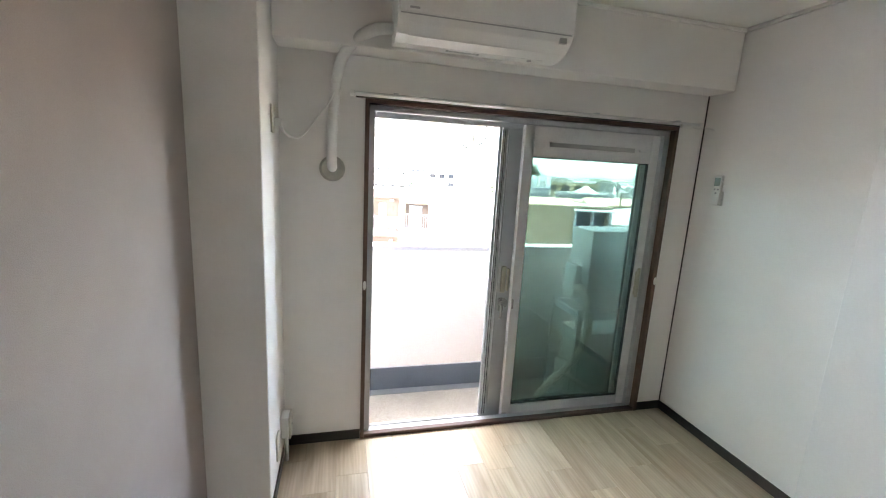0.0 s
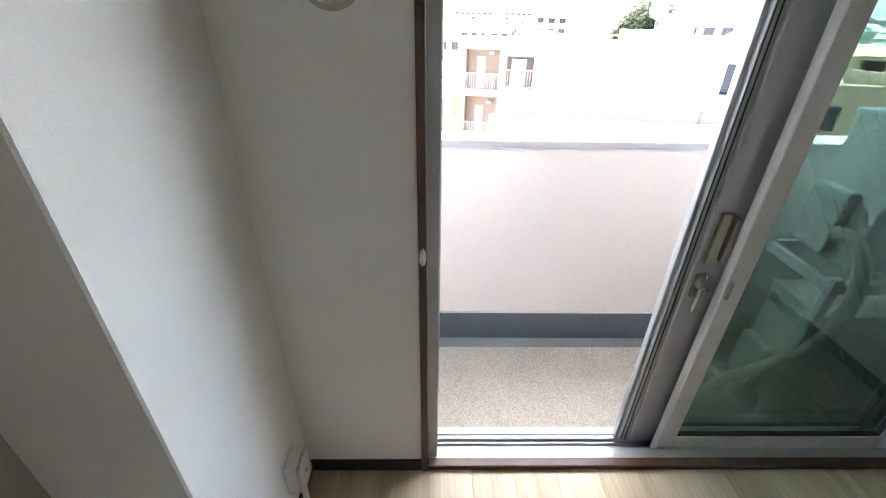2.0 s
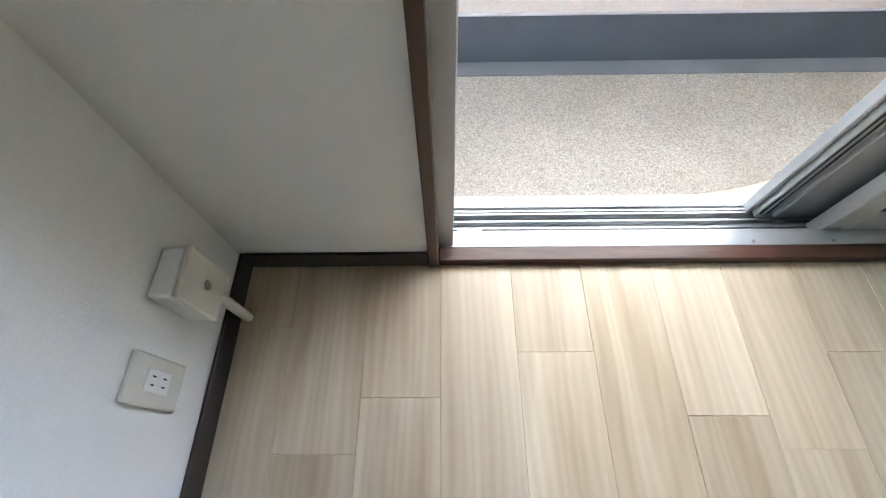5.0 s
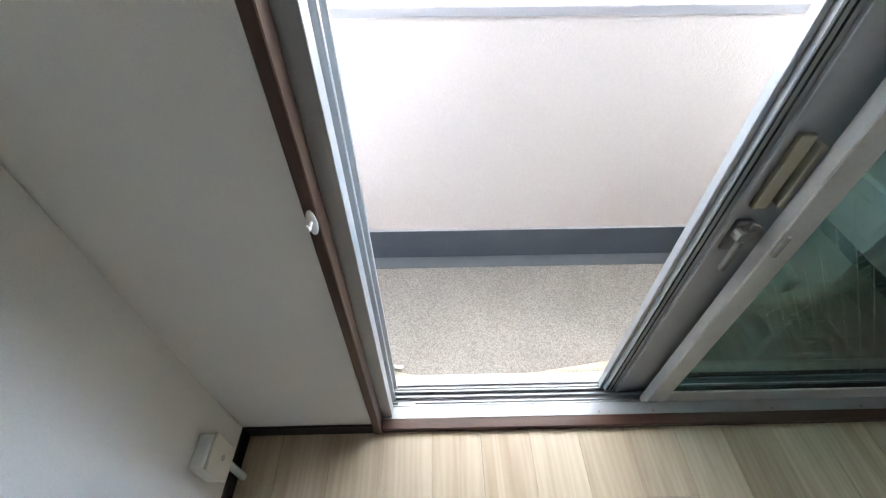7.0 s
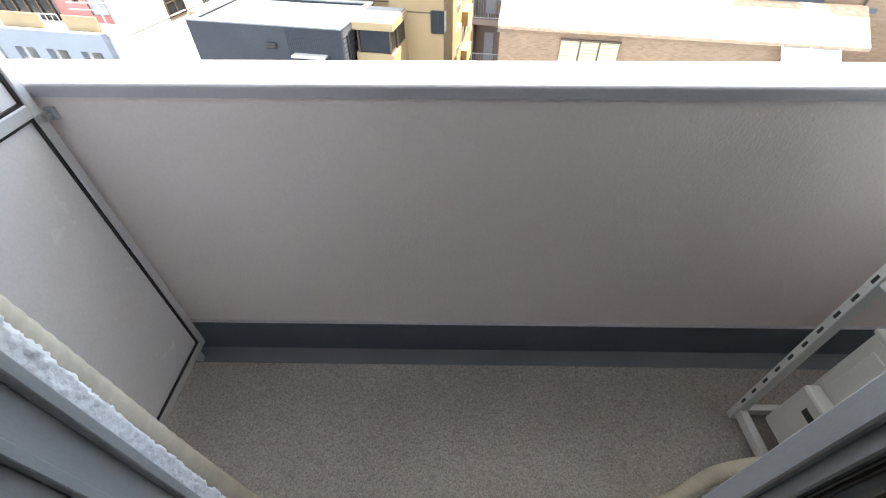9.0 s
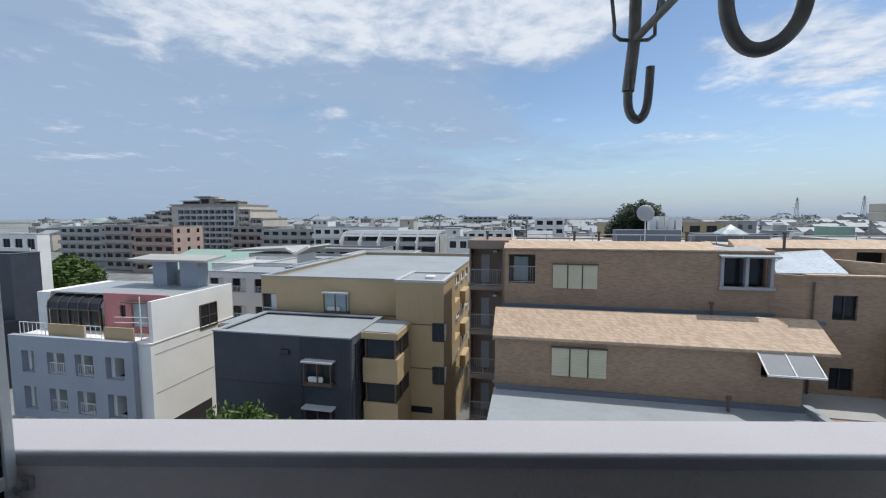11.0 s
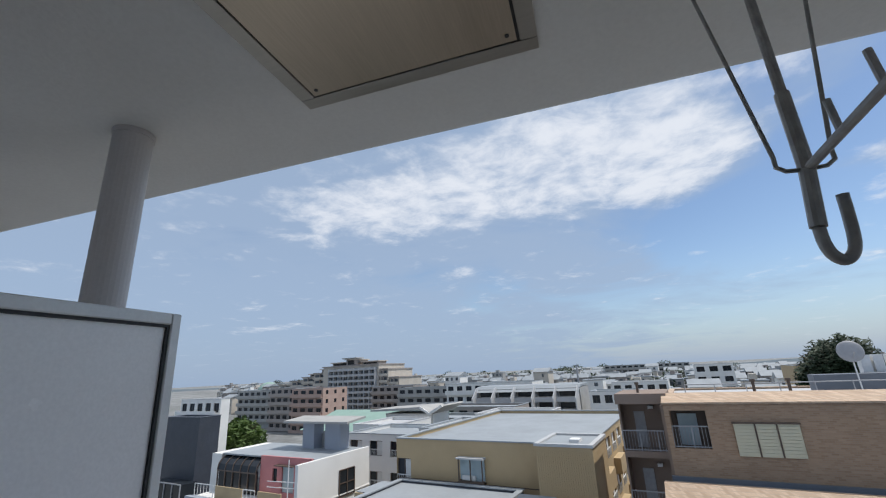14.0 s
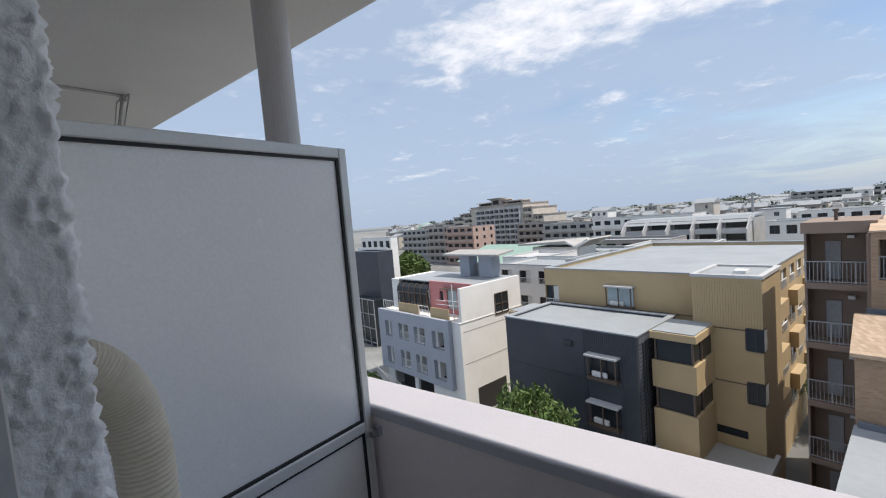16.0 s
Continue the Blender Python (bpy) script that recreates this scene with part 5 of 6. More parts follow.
    cpart("feed_arm", rod(bmesh.new(), (8.2, 31.2, 1.3), (8.2, 30.7, 1.62), 0.02, 8), RAILM, mast)


brick_block()


def yellow_block():
    b = building("mustard tiled apartment house with a grey flat roof", -19.65, -5.6, 28.0, 48.5, -2.98, YELLOW, ROOFG, lip=0.25, cap=ROOFG,
                 front=[(-19.6, -18.4, -6.2, -4.3, "rail")],
                 right=[(v, v + 1.7, z, z + 1.25, "rail") for v in (31.0, 33.6, 36.2, 38.8, 41.4, 44.0) for z in (-4.7, -7.6, -10.5, -13.4)], name="apartment_house")
    cpart("joint", cube(-19.6, -8.3, 27.975, 28.0, -5.62, -5.56), BROWNM, b)
    bay(b, "y", 28.0, 1, -14.3, -12.5, -5.4, -4.05, ROOFL, GLASS_P)
    # balcony fronts on the flank
    for v in (30.6, 35.8, 41.0):
        for z in (-6.1, -9.0, -11.9):
            cpart("balcony_front", cube(-5.6, -5.1, v, v + 2.4, z, z + 1.05), YELLOW, b)
    # stair block
    cpart("stair_block", cube(-8.25, -5.02, 26.0, 30.2, GZ, -2.78), YELLOW, b)
    cpart("stair_roof", cube(-8.05, -5.22, 26.2, 30.0, -2.79, -2.74), ROOFG, b)
    k = bmesh.new()
    for p in ((-8.32, -4.95, 25.93, 26.2), (-8.32, -4.95, 30.0, 30.27), (-8.32, -8.05, 26.2, 30.0), (-5.22, -4.95, 26.2, 30.0)):
        box(k, *p, -2.78, -2.62)
    cpart("coping", k, ROOFL, b)
    cpart("roof_hatch", cube(-6.6, -6.0, 27.4, 28.2, -2.74, -2.58), WHITER, b)
    for z in (-5.55, -8.5):
        cpart("joint", cube(-8.25, -5.02, 25.975, 26.0, z - 0.03, z + 0.03), BROWNM, b)
    rib = cpart("rib", cube(-0.025, 0.025, 25.978, 25.999, -5.5, -3.0), YELLOW, b)
    rib.matrix_basis = CITY @ Matrix.Translation((-8.15, 0, 0))
    for k in range(1, 25):
        r = hang(new("rib", rib.data), b, CITY)
        r.matrix_basis = CITY @ Matrix.Translation((-8.15 + k * 0.125, 0, 0))
    for a0, a1, c0, c1 in ((-9.4, -4.4, 20.4, 20.6), (-4.6, -4.4, 20.6, 25.9), (-9.4, -9.2, 20.6, 23.1)):
        cpart("porch_kerb", cube(a0, a1, c0, c1, -12.149, -11.85), GREYW, b)
    for z0, z1 in ((-6.58, -5.45), (-9.45, -8.36)):
        w = cpart("window", cube(-5.70, -4.97, 25.96, 26.55, z0, z1), GLASS_D, b, "dark corner window")
        f = bmesh.new()
        for p0, p1, q0, q1 in ((-5.74, -4.95, z0 - 0.05, z0), (-5.74, -4.95, z1, z1 + 0.05), (-5.78, -5.70, z0, z1), (-5.35, -5.29, z0, z1)):
            box(f, p0, p1, 25.93, 25.99, q0, q1)
        cpart("window_frame", f, BLACK_PL, w)
    cpart("window", cube(-7.57, -5.8, 25.97, 26.05, -11.52, -11.1), GLASS_D, b, "long low dark window")
    pipe(b, -8.1, 25.93, -11.8, -5.4, 0.06, YELLOW)
    # stacked corner bays beside the dark house
    for z0, z1 in ((-7.02, -5.80), (-9.75, -8.52)):
        cpart("corner_bay", cube(-9.3, -7.4, 23.3, 25.99, z0, z1), GLASS_D, b, "dark glazed corner bay")
        cpart("bay_front", cube(-9.45, -7.25, 23.15, 25.99, z0 - (1.5 if z0 > -8 else 2.4), z0), YELLOW, b)
        m = bmesh.new()
        for u in (-9.32, -7.48):
            box(m, u, u + 0.1, 23.22, 23.3, z0, z1)
        box(m, -7.4, -7.33, 24.3, 24.4, z0, z1)
        cpart("window_frame", m, BROWNM, b)
    cpart("bay_top", cube(-9.5, -7.2, 23.1, 25.99, -5.8, -5.42), YELLOW, b)
    cpart("bay_roof", cube(-9.4, -7.3, 23.2, 25.99, -5.42, -5.36), ROOFG, b)
    # yard roof in front
    cpart("porch_roof", cube(-9.4, -4.4, 20.4, 25.9, -12.4, -12.15), GREYW, b, "stained grey porch roof")
    cpart("porch_wall", cube(-9.3, -4.6, 20.6, 25.9, GZ, -12.4), YELLOW, b)
    for u in (-9.0, -8.3):
        ac = cpart("condenser", cube(u, u + 0.6, 21.6 + (u + 9) * 0.4, 22.0 + (u + 9) * 0.4, -12.15, -11.55, bev=0.03), WHITER, b, "white outdoor condenser")
        for k2 in range(5):
            cpart("grille", cube(u + 0.06, u + 0.42, 21.585 + (u + 9) * 0.4, 21.599 + (u + 9) * 0.4, -12.05 + k2 * 0.08, -12.01 + k2 * 0.08), RAILM, ac)


yellow_block()


def dark_house():
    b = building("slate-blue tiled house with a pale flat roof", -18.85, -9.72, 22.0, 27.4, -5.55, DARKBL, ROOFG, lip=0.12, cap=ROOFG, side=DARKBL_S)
    bay(b, "y", 22.0, 1, -12.5, -10.75, -8.2, -6.95, ROOFL)
    bay(b, "y", 22.0, 1, -12.55, -10.8, -11.0, -9.75, ROOFL)
    cpart("joint", cube(-18.8, -9.75, 21.985, 22.0, -8.62, -8.57), BLACK_PL, b)
    v = cpart("wall_vent", cube(-14.2, -13.6, 21.85, 21.99, -6.7, -6.4, bev=0.04), BLACK_PL, b, "dark wall vent hood")
    pipe(b, -9.66, 22.7, -14, -6.0, 0.05, BLACK_PL)
    pipe(b, -9.66, 23.05, -14, -6.0, 0.05, BLACK_PL)
    # mustard balconies on the other side
    for z in (-7.55, -10.5, -13.4):
        cpart("balcony", cube(-20.4, -18.86, 24.2, 27.2, z - 1.0, z + 0.55), YELLOW, b, "mustard balcony front")
        cpart("balcony_post", cube(-20.35, -20.2, 24.25, 24.4, z + 0.55, z + 1.3), BROWNM, b)
        cpart("balcony_door", cube(-18.95, -18.86, 24.6, 26.8, z + 0.55, z + 1.3), GLASS_D, b)
    cpart("balcony_canopy", cube(-20.4, -18.86, 24.2, 27.2, -6.25, -5.76), YELLOW, b, "mustard canopy edge")
    cpart("canopy_roof", cube(-20.3, -18.86, 24.3, 27.1, -5.76, -5.70), ROOFG, b)
    # upright ribs of the tiled front
    rib = None
    for k in range(26):
        u = -12.9 + k * 0.122
        if -12.75 < u < -10.6:
            z0, z1 = -6.72, -5.6
        else:
            z0, z1 = -13.5, -5.6
        if rib is None or k in (2, 19):
            rib = cpart("rib", cube(-0.02, 0.02, 21.972, 21.999, z0, z1), DARKBL, b)
            r = rib
        else:
            r = hang(new("rib", rib.data), b, CITY)
        r.matrix_basis = CITY @ Matrix.Translation((u, 0, 0))
    m = bmesh.new()
    for k in range(34):
        box(m, -9.719, -9.70, 22.3, 27.2, -14 + k * 0.24, -13.94 + k * 0.24)
    cpart("tile_courses", m, DARKBL, b)


dark_house()


def white_house():
    rows = [(-8.45, -10.10), (-11.2, -13.0)]
    cols = [(-37.1, -35.9, "white"), (-34.65, -33.0, "rail"), (-32.05, -30.4, "rail"), (-29.3, -27.65, "white")]
    b = building("white house with a blue-grey screen facade and roof terrace", -38.0, -25.82, 24.0, 32.4, -7.5, WHITEW, ROOFL, lip=0.05, cap=WHITEW,
                 front=[(a, c, z1, z0, "hole") for a, c, s in cols for z0, z1 in rows] + [(-36.8, -33.2, GZ, -13.7, "hole"), (-32.6, -30.2, GZ, -13.7, "hole")], name="house")
    scr = bmesh.new()
    holed(scr, "y", 23.55, 23.95, -38.3, -26.9, -13.6, -7.3, [(a, c, z1, z0) for a, c, s in cols for z0, z1 in rows])
    cpart("screen_facade", scr, BLUEGREY, b, "blue-grey screen with square openings")
    for a, c, s in cols:
        for z0, z1 in rows:
            w = cpart("window", cube(a, c, 24.75, 24.8, z1, z0), GLASS_D, b, "recessed dark window")
            cpart("window_frame", cube((a + c) / 2 - 0.04, (a + c) / 2 + 0.04, 24.70, 24.75, z1, z0), BLACK_PL, w)
            cpart("reveal", cube(a, a + 0.3, 23.97, 24.7, z1, z0), WHITEW, b)
            if s == "rail":
                railing(b, a, c, 23.75, z1, 0.85, WHITER, 0.2)
                cpart("laundry", cube(a + 0.9, c - 0.15, 24.3, 24.36, z1 + 0.35, z1 + 1.05), CURTAIN if z0 > -9 else GREENR, b, "hanging laundry")
    # terrace storey
    cpart("terrace_floor", cube(-37.7, -26.1, 24.2, 31.0, -7.55, -7.45), WHITEW, b)
    cpart("side_wall", cube(-26.12, -25.82, 24.25, 32.4, -7.42, -4.45), WHITEW, b, "tall white flank wall")
    cpart("far_wall", cube(-39.4, -38.05, 26.4, 32.3, GZ, -4.55), WHITEW, b)
    w = cpart("window", cube(-25.83, -25.80, 28.6, 30.4, -7.6, -5.7), GLASS_D, b, "dark flank window")
    f = bmesh.new()
    for p in (28.55, 29.47, 30.36):
        box(f, -25.81, -25.74, p, p + 0.08, -7.65, -5.65)
    for z in (-7.68, -5.7, -6.7):
        box(f, -25.81, -25.75, 28.63, 30.36, z, z + 0.07)
    cpart("window_frame", f, BROWNM, w)
    cpart("joint", cube(-25.82, -25.805, 24.3, 32.2, -8.35, -8.28), GREYW, b)
    cpart("joint", cube(-25.82, -25.805, 24.3, 32.2, -11.2, -11.13), GREYW, b)
    cpart("garage_door", cube(-25.83, -25.78, 25.6, 29.4, GZ, -13.7), DARKIN, b)
    # pink penthouse
    p = cpart("penthouse", holed(bmesh.new(), "y", 26.2, 26.4, -32.4, -26.5, -7.45, -4.4, [(-30.9, -30.35, -6.3, -5.3), (-29.8, -28.4, -7.0, -5.1)]), PINKW, b, "salmon pink penthouse wall")
    cpart("penthouse_side", cube(-32.4, -26.15, 26.4, 31.5, -7.45, -4.62), PINKW, b)
    cpart("window", cube(-30.9, -30.35, 26.33, 26.38, -6.3, -5.3), GLASS_D, p)
    cpart("window", cube(-29.8, -28.4, 26.33, 26.38, -7.0, -5.1), GLASS_P, p)
    cpart("window_hood", cube(-30.2, -28.1, 25.7, 26.2, -5.02, -4.95), BROWNM, p)
    cpart("penthouse_roof", cube(-38.1, -26.0, 26.5, 32.2, -4.62, -4.50), ROOFG, b)
    # glazed conservatory with a curved roof
    c = cpart("conservatory", cube(-37.6, -32.5, 26.0, 26.1, -7.4, -5.6), GLASS_D, b, "brown-framed conservatory with a curved glass roof")
    arc = [(25.9, -5.75), (26.0, -5.25), (26.3, -4.9), (26.8, -4.68), (27.5, -4.6), (27.5, -4.66), (26.85, -4.74), (26.35, -4.96), (26.06, -5.3), (25.96, -5.75)]
    cpart("curved_roof", prism(bmesh.new(), arc, "x", -37.7, -32.5), GLASS_D, c)
    fr = bmesh.new()
    out = [(y - 0.04, z + 0.04) for y, z in arc[:5]] + arc[5:]
    for k in range(6):
        u = -37.75 + k * 1.03
        prism(fr, out, "x", u, u + 0.09)
        box(fr, u, u + 0.09, 25.9, 26.0, -7.4, -5.75)
    box(fr, -37.7, -32.5, 25.88, 25.95, -5.82, -5.72)
    cpart("conservatory_frame", fr, BROWNM, c)
    railing(b, -37.9, -35.4, 24.1, -7.4, 1.0, WHITER, 0.4)
    railing(b, -31.6, -30.2, 24.1, -7.4, 1.0, WHITER, 0.4)
    for a, d in ((-35.2, -31.8), (-30.0, -27.4)):
        cpart("terrace_screen", cube(a, d, 24.15, 24.25, -7.4, -6.45), YELLOW, b, "mustard terrace screen")
    r = bmesh.new()
    for z in (-6.2, -5.8):
        rod(r, (-29.5, 24.6, z), (-26.2, 24.6, z + 0.1), 0.03, 8)
    rod(r, (-27.2, 24.6, -7.4), (-27.2, 24.6, -4.2), 0.04, 8)
    cpart("laundry_pole", r, WHITER, b)


white_house()


def slab_canopy():
    """Grey stair head with a thin wing roof."""
    b = thing("stair_head", (-30, 31, -4.5), "grey roof-top stair head with a thin wing canopy", "building", frame_m=CITY)
    cpart("pier", cube(-32.1, -30.65, 30.4, 31.6, -4.50, -2.16), BLUEGREY, b)
    cpart("pier", cube(-29.3, -27.5, 30.4, 31.6, -4.50, -2.16), BLUEGREY, b)
    cpart("pier_wall", cube(-30.65, -29.3, 31.4, 31.55, -4.50, -3.3), GREYW, b)
    cpart("canopy", prism(bmesh.new(), [(29.6, -2.10), (32.1, -1.86), (32.1, -2.04), (29.6, -2.28)], "x", -33.9, -26.0), GREYW, b)


slab_canopy()


def grid_building(label, u0, u1, v0, v1, z1, wall, nu, nz, fl=2.9, style="rail", w=0.62, h=0.5, roof=ROOFG, right=0, name="apartment_house", z0=GZ, group=""):
    du = (u1 - u0) / nu
    F = [(u0 + du * (i + 0.5 - w / 2), u0 + du * (i + 0.5 + w / 2), z1 - fl * (k + 0.72), z1 - fl * (k + 0.72) + fl * h, style) for i in range(nu) for k in range(nz)]
    R = []
    if right:
        dv = (v1 - v0) / right
        R = [(v0 + dv * (i + 0.35), v0 + dv * (i + 0.65), z1 - fl * (k + 0.72), z1 - fl * (k + 0.72) + fl * 0.45, "dark") for i in range(right) for k in range(nz)]
    b = building(label, u0, u1, v0, v1, z1, wall, roof, front=F, right=R, name=name, z0=z0, group=group)
    if style == "strip":
        for k in range(nz):
            cpart("balcony_front", cube(u0, u1, v0 - 0.9, v0 - 0.8, z1 - fl * (k + 1) + 0.1, z1 - fl * (k + 1) + 1.1), wall, b)
            cpart("balcony_slab", cube(u0, u1, v0 - 0.9, v0 - 0.01, z1 - fl * (k + 1) - 0.1, z1 - fl * (k + 1) + 0.1), wall, b)
    return b


# white houses behind the terrace house
grid_building("white rendered house with balconies", -33.5, -25.5, 38, 46, -4.3, WHITEW, 3, 3, style="rail")
grid_building("white house with a flat roof", -25.4, -18.6, 40, 50, -3.9, WHITEW, 3, 3, style="dark", w=0.4)
grid_building("white house with a flat roof", -24.5, -15.5, 52, 60, -3.7, WHITEW, 4, 3, style="dark", w=0.35, roof=ROOFL)
grid_building("white house with a flat roof", -40.5, -33.6, 47, 56, -4.6, WHITEW, 3, 3, style="dark", w=0.4, roof=ROOFL)
grid_building("low grey house behind the white ones", -47, -30, 64, 72, -5.6, GREYW, 6, 3, style="dark")
grid_building("grey house with a long roof", -52, -28, 76, 84, -4.9, TAUPEW, 8, 3, style="strip")
# black house and its glazed stair at the street corner
dkb = building("tall black-clad house with a glazed stair", -60, -52.6, 33, 35.7, -2.3, DARKBL, ROOFD, name="house")
gl = cpart("glass_stair", cube(-58, -51.6, 31, 32.9, GZ, -9.2), GLASS_D, dkb, "glazed stair tower")
gf = bmesh.new()
for k in range(5):
    box(gf, -58.05 + k * 1.6, -57.93 + k * 1.6, 30.9, 30.99, GZ, -9.1)
for k in range(4):
    box(gf, -58, -51.6, 30.9, 30.99, -9.2 - k * 2.1, -9.08 - k * 2.1)
cpart("stair_frame", gf, RAILM, gl)
wl = grid_building("white apartment house with angled balconies", -78, -66.8, 45, 46.6, -0.85, WHITEW, 5, 4, style="strip", roof=ROOFL)
grn = building("low hall with a pale green metal roof", -66, -40, 62, 80, -7.6, GREYW, GREENR, lip=0.0, cap=GREENR, name="hall")
cpart("ridge_roof", prism(bmesh.new(), [(61, -7.6), (71, -4.9), (81, -7.6)], "x", -66, -40), GREENR, grn, "pale green pitched metal roof")


def stepped_tower():
    """Large stepped apartment block on the skyline: terraces climbing to a crown of roof houses."""
    b = thing("apartment_tower", (-140, 150, GZ), "large stepped beige apartment block with balcony rows", "building", frame_m=CITY)
    steps = [(-188, -178, 158, -1.0), (-178, -169, 157, 0.6), (-169, -160, 156, 2.2), (-160, -151, 155, 3.8), (-151, -118, 152, 6.3), (-118, -113.5, 153, 4.1), (-113.5, -108.5, 154, 0.5)]
    for u0, u1, v0, z1 in steps:
        cpart("mass", cube(u0, u1, v0, 172, GZ, z1), BEIGEW, b)
        cpart("roof", cube(u0 - 0.3, u1 + 0.3, v0 - 0.6, 172, z1, z1 + 0.45), TAUPEW, b, "taupe roof slab")
        if u0 == -151:
            continue
        for k in range(4):
            z = z1 - 2.75 * (k + 1)
            cpart("balcony_front", cube(u0 + 0.2, u1 - 0.2, v0 - 1.1, v0 - 0.95, z, z + 1.05), BEIGEW, b)
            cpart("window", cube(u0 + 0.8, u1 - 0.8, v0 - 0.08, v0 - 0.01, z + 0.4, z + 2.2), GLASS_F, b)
            cpart("divider", cube((u0 + u1) / 2 - 0.15, (u0 + u1) / 2 + 0.15, v0 - 1.0, v0, z, z + 2.7), TAUPEW, b)
    for u0, u1, v0, z0, z1 in ((-149, -139, 156, 6.75, 8.2), (-138.5, -133.0, 154, 6.75, 9.2), (-131.5, -122, 157, 6.75, 8.0), (-158, -152, 158, 4.25, 5.6), (-168, -163, 160, 2.65, 3.7)):
        rh = cpart("roof_house", cube(u0, u1, v0, 163, z0, z1), TAUPEW, b)
        cpart("roof_slab", cube(u0 - 0.8, u1 + 0.8, v0 - 0.8, 163.5, z1, z1 + 0.35), BEIGEW, rh)
        # Dark sheet on the wall face, painting the shade of an opening.
        cpart("opening", cube(u0 + 0.9, u1 - 0.9, v0 - 0.06, v0 - 0.01, z0 + 0.35, z1 - 0.25), DARKIN, rh)
    cpart("roof_cap", cube(-140, -131.5, 152.5, 158, 9.7, 10.15), GREYW, b)
    # pale balcony grid
    n, rows = 9, 7
    for k in range(rows + 1):
        z = 4.3 - k * 2.45
        cpart("balcony_front", cube(-146.5, -119.0, 150.6, 150.8, z, z + 0.85), ROOFL, b, "pale green-grey balcony front")
        cpart("balcony_slab", cube(-146.5, -119.0, 150.8, 152, z - 0.12, z + 0.1), ROOFL, b)
    for i in range(n + 1):
        u = -146.5 + i * 27.1 / n
        cpart("fin", cube(u, u + 0.32, 150.45, 152, -13.5, 5.3), ROOFL, b)
    for k in range(rows):
        for i in range(n):
            u = -146.5 + i * 27.1 / n
            z = 4.3 - k * 2.45
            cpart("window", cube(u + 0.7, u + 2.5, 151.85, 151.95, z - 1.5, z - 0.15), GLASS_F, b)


stepped_tower()
grid_building("pink-brown apartment house with balconies", -124, -109, 110, 122, -1.6, MAROON, 4, 5, style="strip", right=3)
grid_building("taupe apartment house with balconies", -138, -124.5, 112, 124, -1.2, TAUPEW, 4, 5, style="strip")
grid_building("grey apartment house with balcony rows", -165, -140, 118, 130, -2.0, GREYW, 7, 4, style="strip")
grid_building("taupe apartment house on the skyline", -112, -92, 140, 150, -2.6, TAUPEW, 6, 3, style="strip")
grid_building("grey apartment house with long balconies", -92, -60, 130, 140, -3.2, GREYW, 9, 3, style="strip")


def row_houses():
    """White terraced flats with slanting fins between the units."""
    b = thing("terraced_flats", (-31, 90, GZ), "white terraced flats with slanting fins and grey roofs", "building", frame_m=CITY)
    cpart("body", cube(-42.5, -19.5, 91.5, 100, GZ, -2.6), GREYW, b)
    cpart("roof", prism(bmesh.new(), [(90.5, -3.2), (93.0, -2.0), (100, -2.0), (100, -2.4), (93, -2.4)], "x", -43, -19.5), ROOFG, b)
    n = 5
    for i in range(n + 1):
        u = -42.4 + i * 4.5
        cpart("fin", prism(bmesh.new(), [(88.0, -9.0), (88.0, -4.4), (90.6, -2.2), (91.4, -2.2), (91.4, -9.0)], "x", u, u + 0.22), ROOFL, b, "pale slanting fin")
        if i < n:
            for k in range(3):
                z = -3.1 - k * 2.3
                cpart("window", cube(u + 0.7, u + 4.1, 91.35, 91.45, z - 1.1, z), GLASS_D, b)
                cpart("balcony_front", cube(u + 0.4, u + 4.5, 89.3 + 0.001, 89.4, z - 2.1, z - 1.15), ROOFL, b)
    grp = thing("chimney_mast", (-22.5, 105, GZ), "thin tall steel chimney mast", "mast", frame_m=CITY)
    cpart("mast", rod(bmesh.new(), (-22.5, 105, GZ), (-22.5, 105, 1.9), 0.22, 10), RAILM, grp)


row_houses()
grid_building("long white apartment house", -62, -36, 112, 122, -1.8, WHITEW, 9, 3, style="strip", roof=ROOFG)
grid_building("white low houses with flat roofs", -16, -4, 110, 118, -2.6, WHITEW, 5, 2, style="dark", roof=ROOFL)
grid_building("white low houses with flat roofs", -17, -8, 88, 95, -3.3, WHITEW, 4, 2, style="dark", roof=ROOFG)
grid_building("ochre low house with flat roofs", 18, 46, 105, 118, -0.3, YELLOW, 8, 2, style="dark", roof=ROOFG)
grid_building("white clinic building with a flat roof", 2, 12, 150, 160, 0.3, WHITEW, 3, 3, style="dark", roof=ROOFL)
grid_building("long grey block on the horizon", -52, 2, 330, 345, 0.6, GREYW, 14, 4, style="strip")


def water_tank():
    t = thing("water_tank", (28, 42, 0), "beige rooftop water tank on a steel frame", "water tank", frame_m=CITY)
    for i in range(2):
        for k in range(2):
            cpart("tank_panel", cube(29.0 + i * 2.0, 30.95 + i * 2.0, 40.5, 43.0, 1.0 + k * 0.75, 1.73 + k * 0.75, bev=0.06), BEIGEW, t)
    for u in (29.1, 31.0, 32.8):
        for v in (40.6, 42.9):
            cpart("leg", cube(u, u + 0.12, v - 0.06, v + 0.06, -0.5, 1.0), RAILM, t)
    cpart("base_roof", cube(25, 36, 38.5, 46, GZ, -0.5), GREYW, t)
    cpart("green_roof", cube(26.8, 28.8, 44, 46, -0.5, 0.45), GREENR, t)


water_tank()


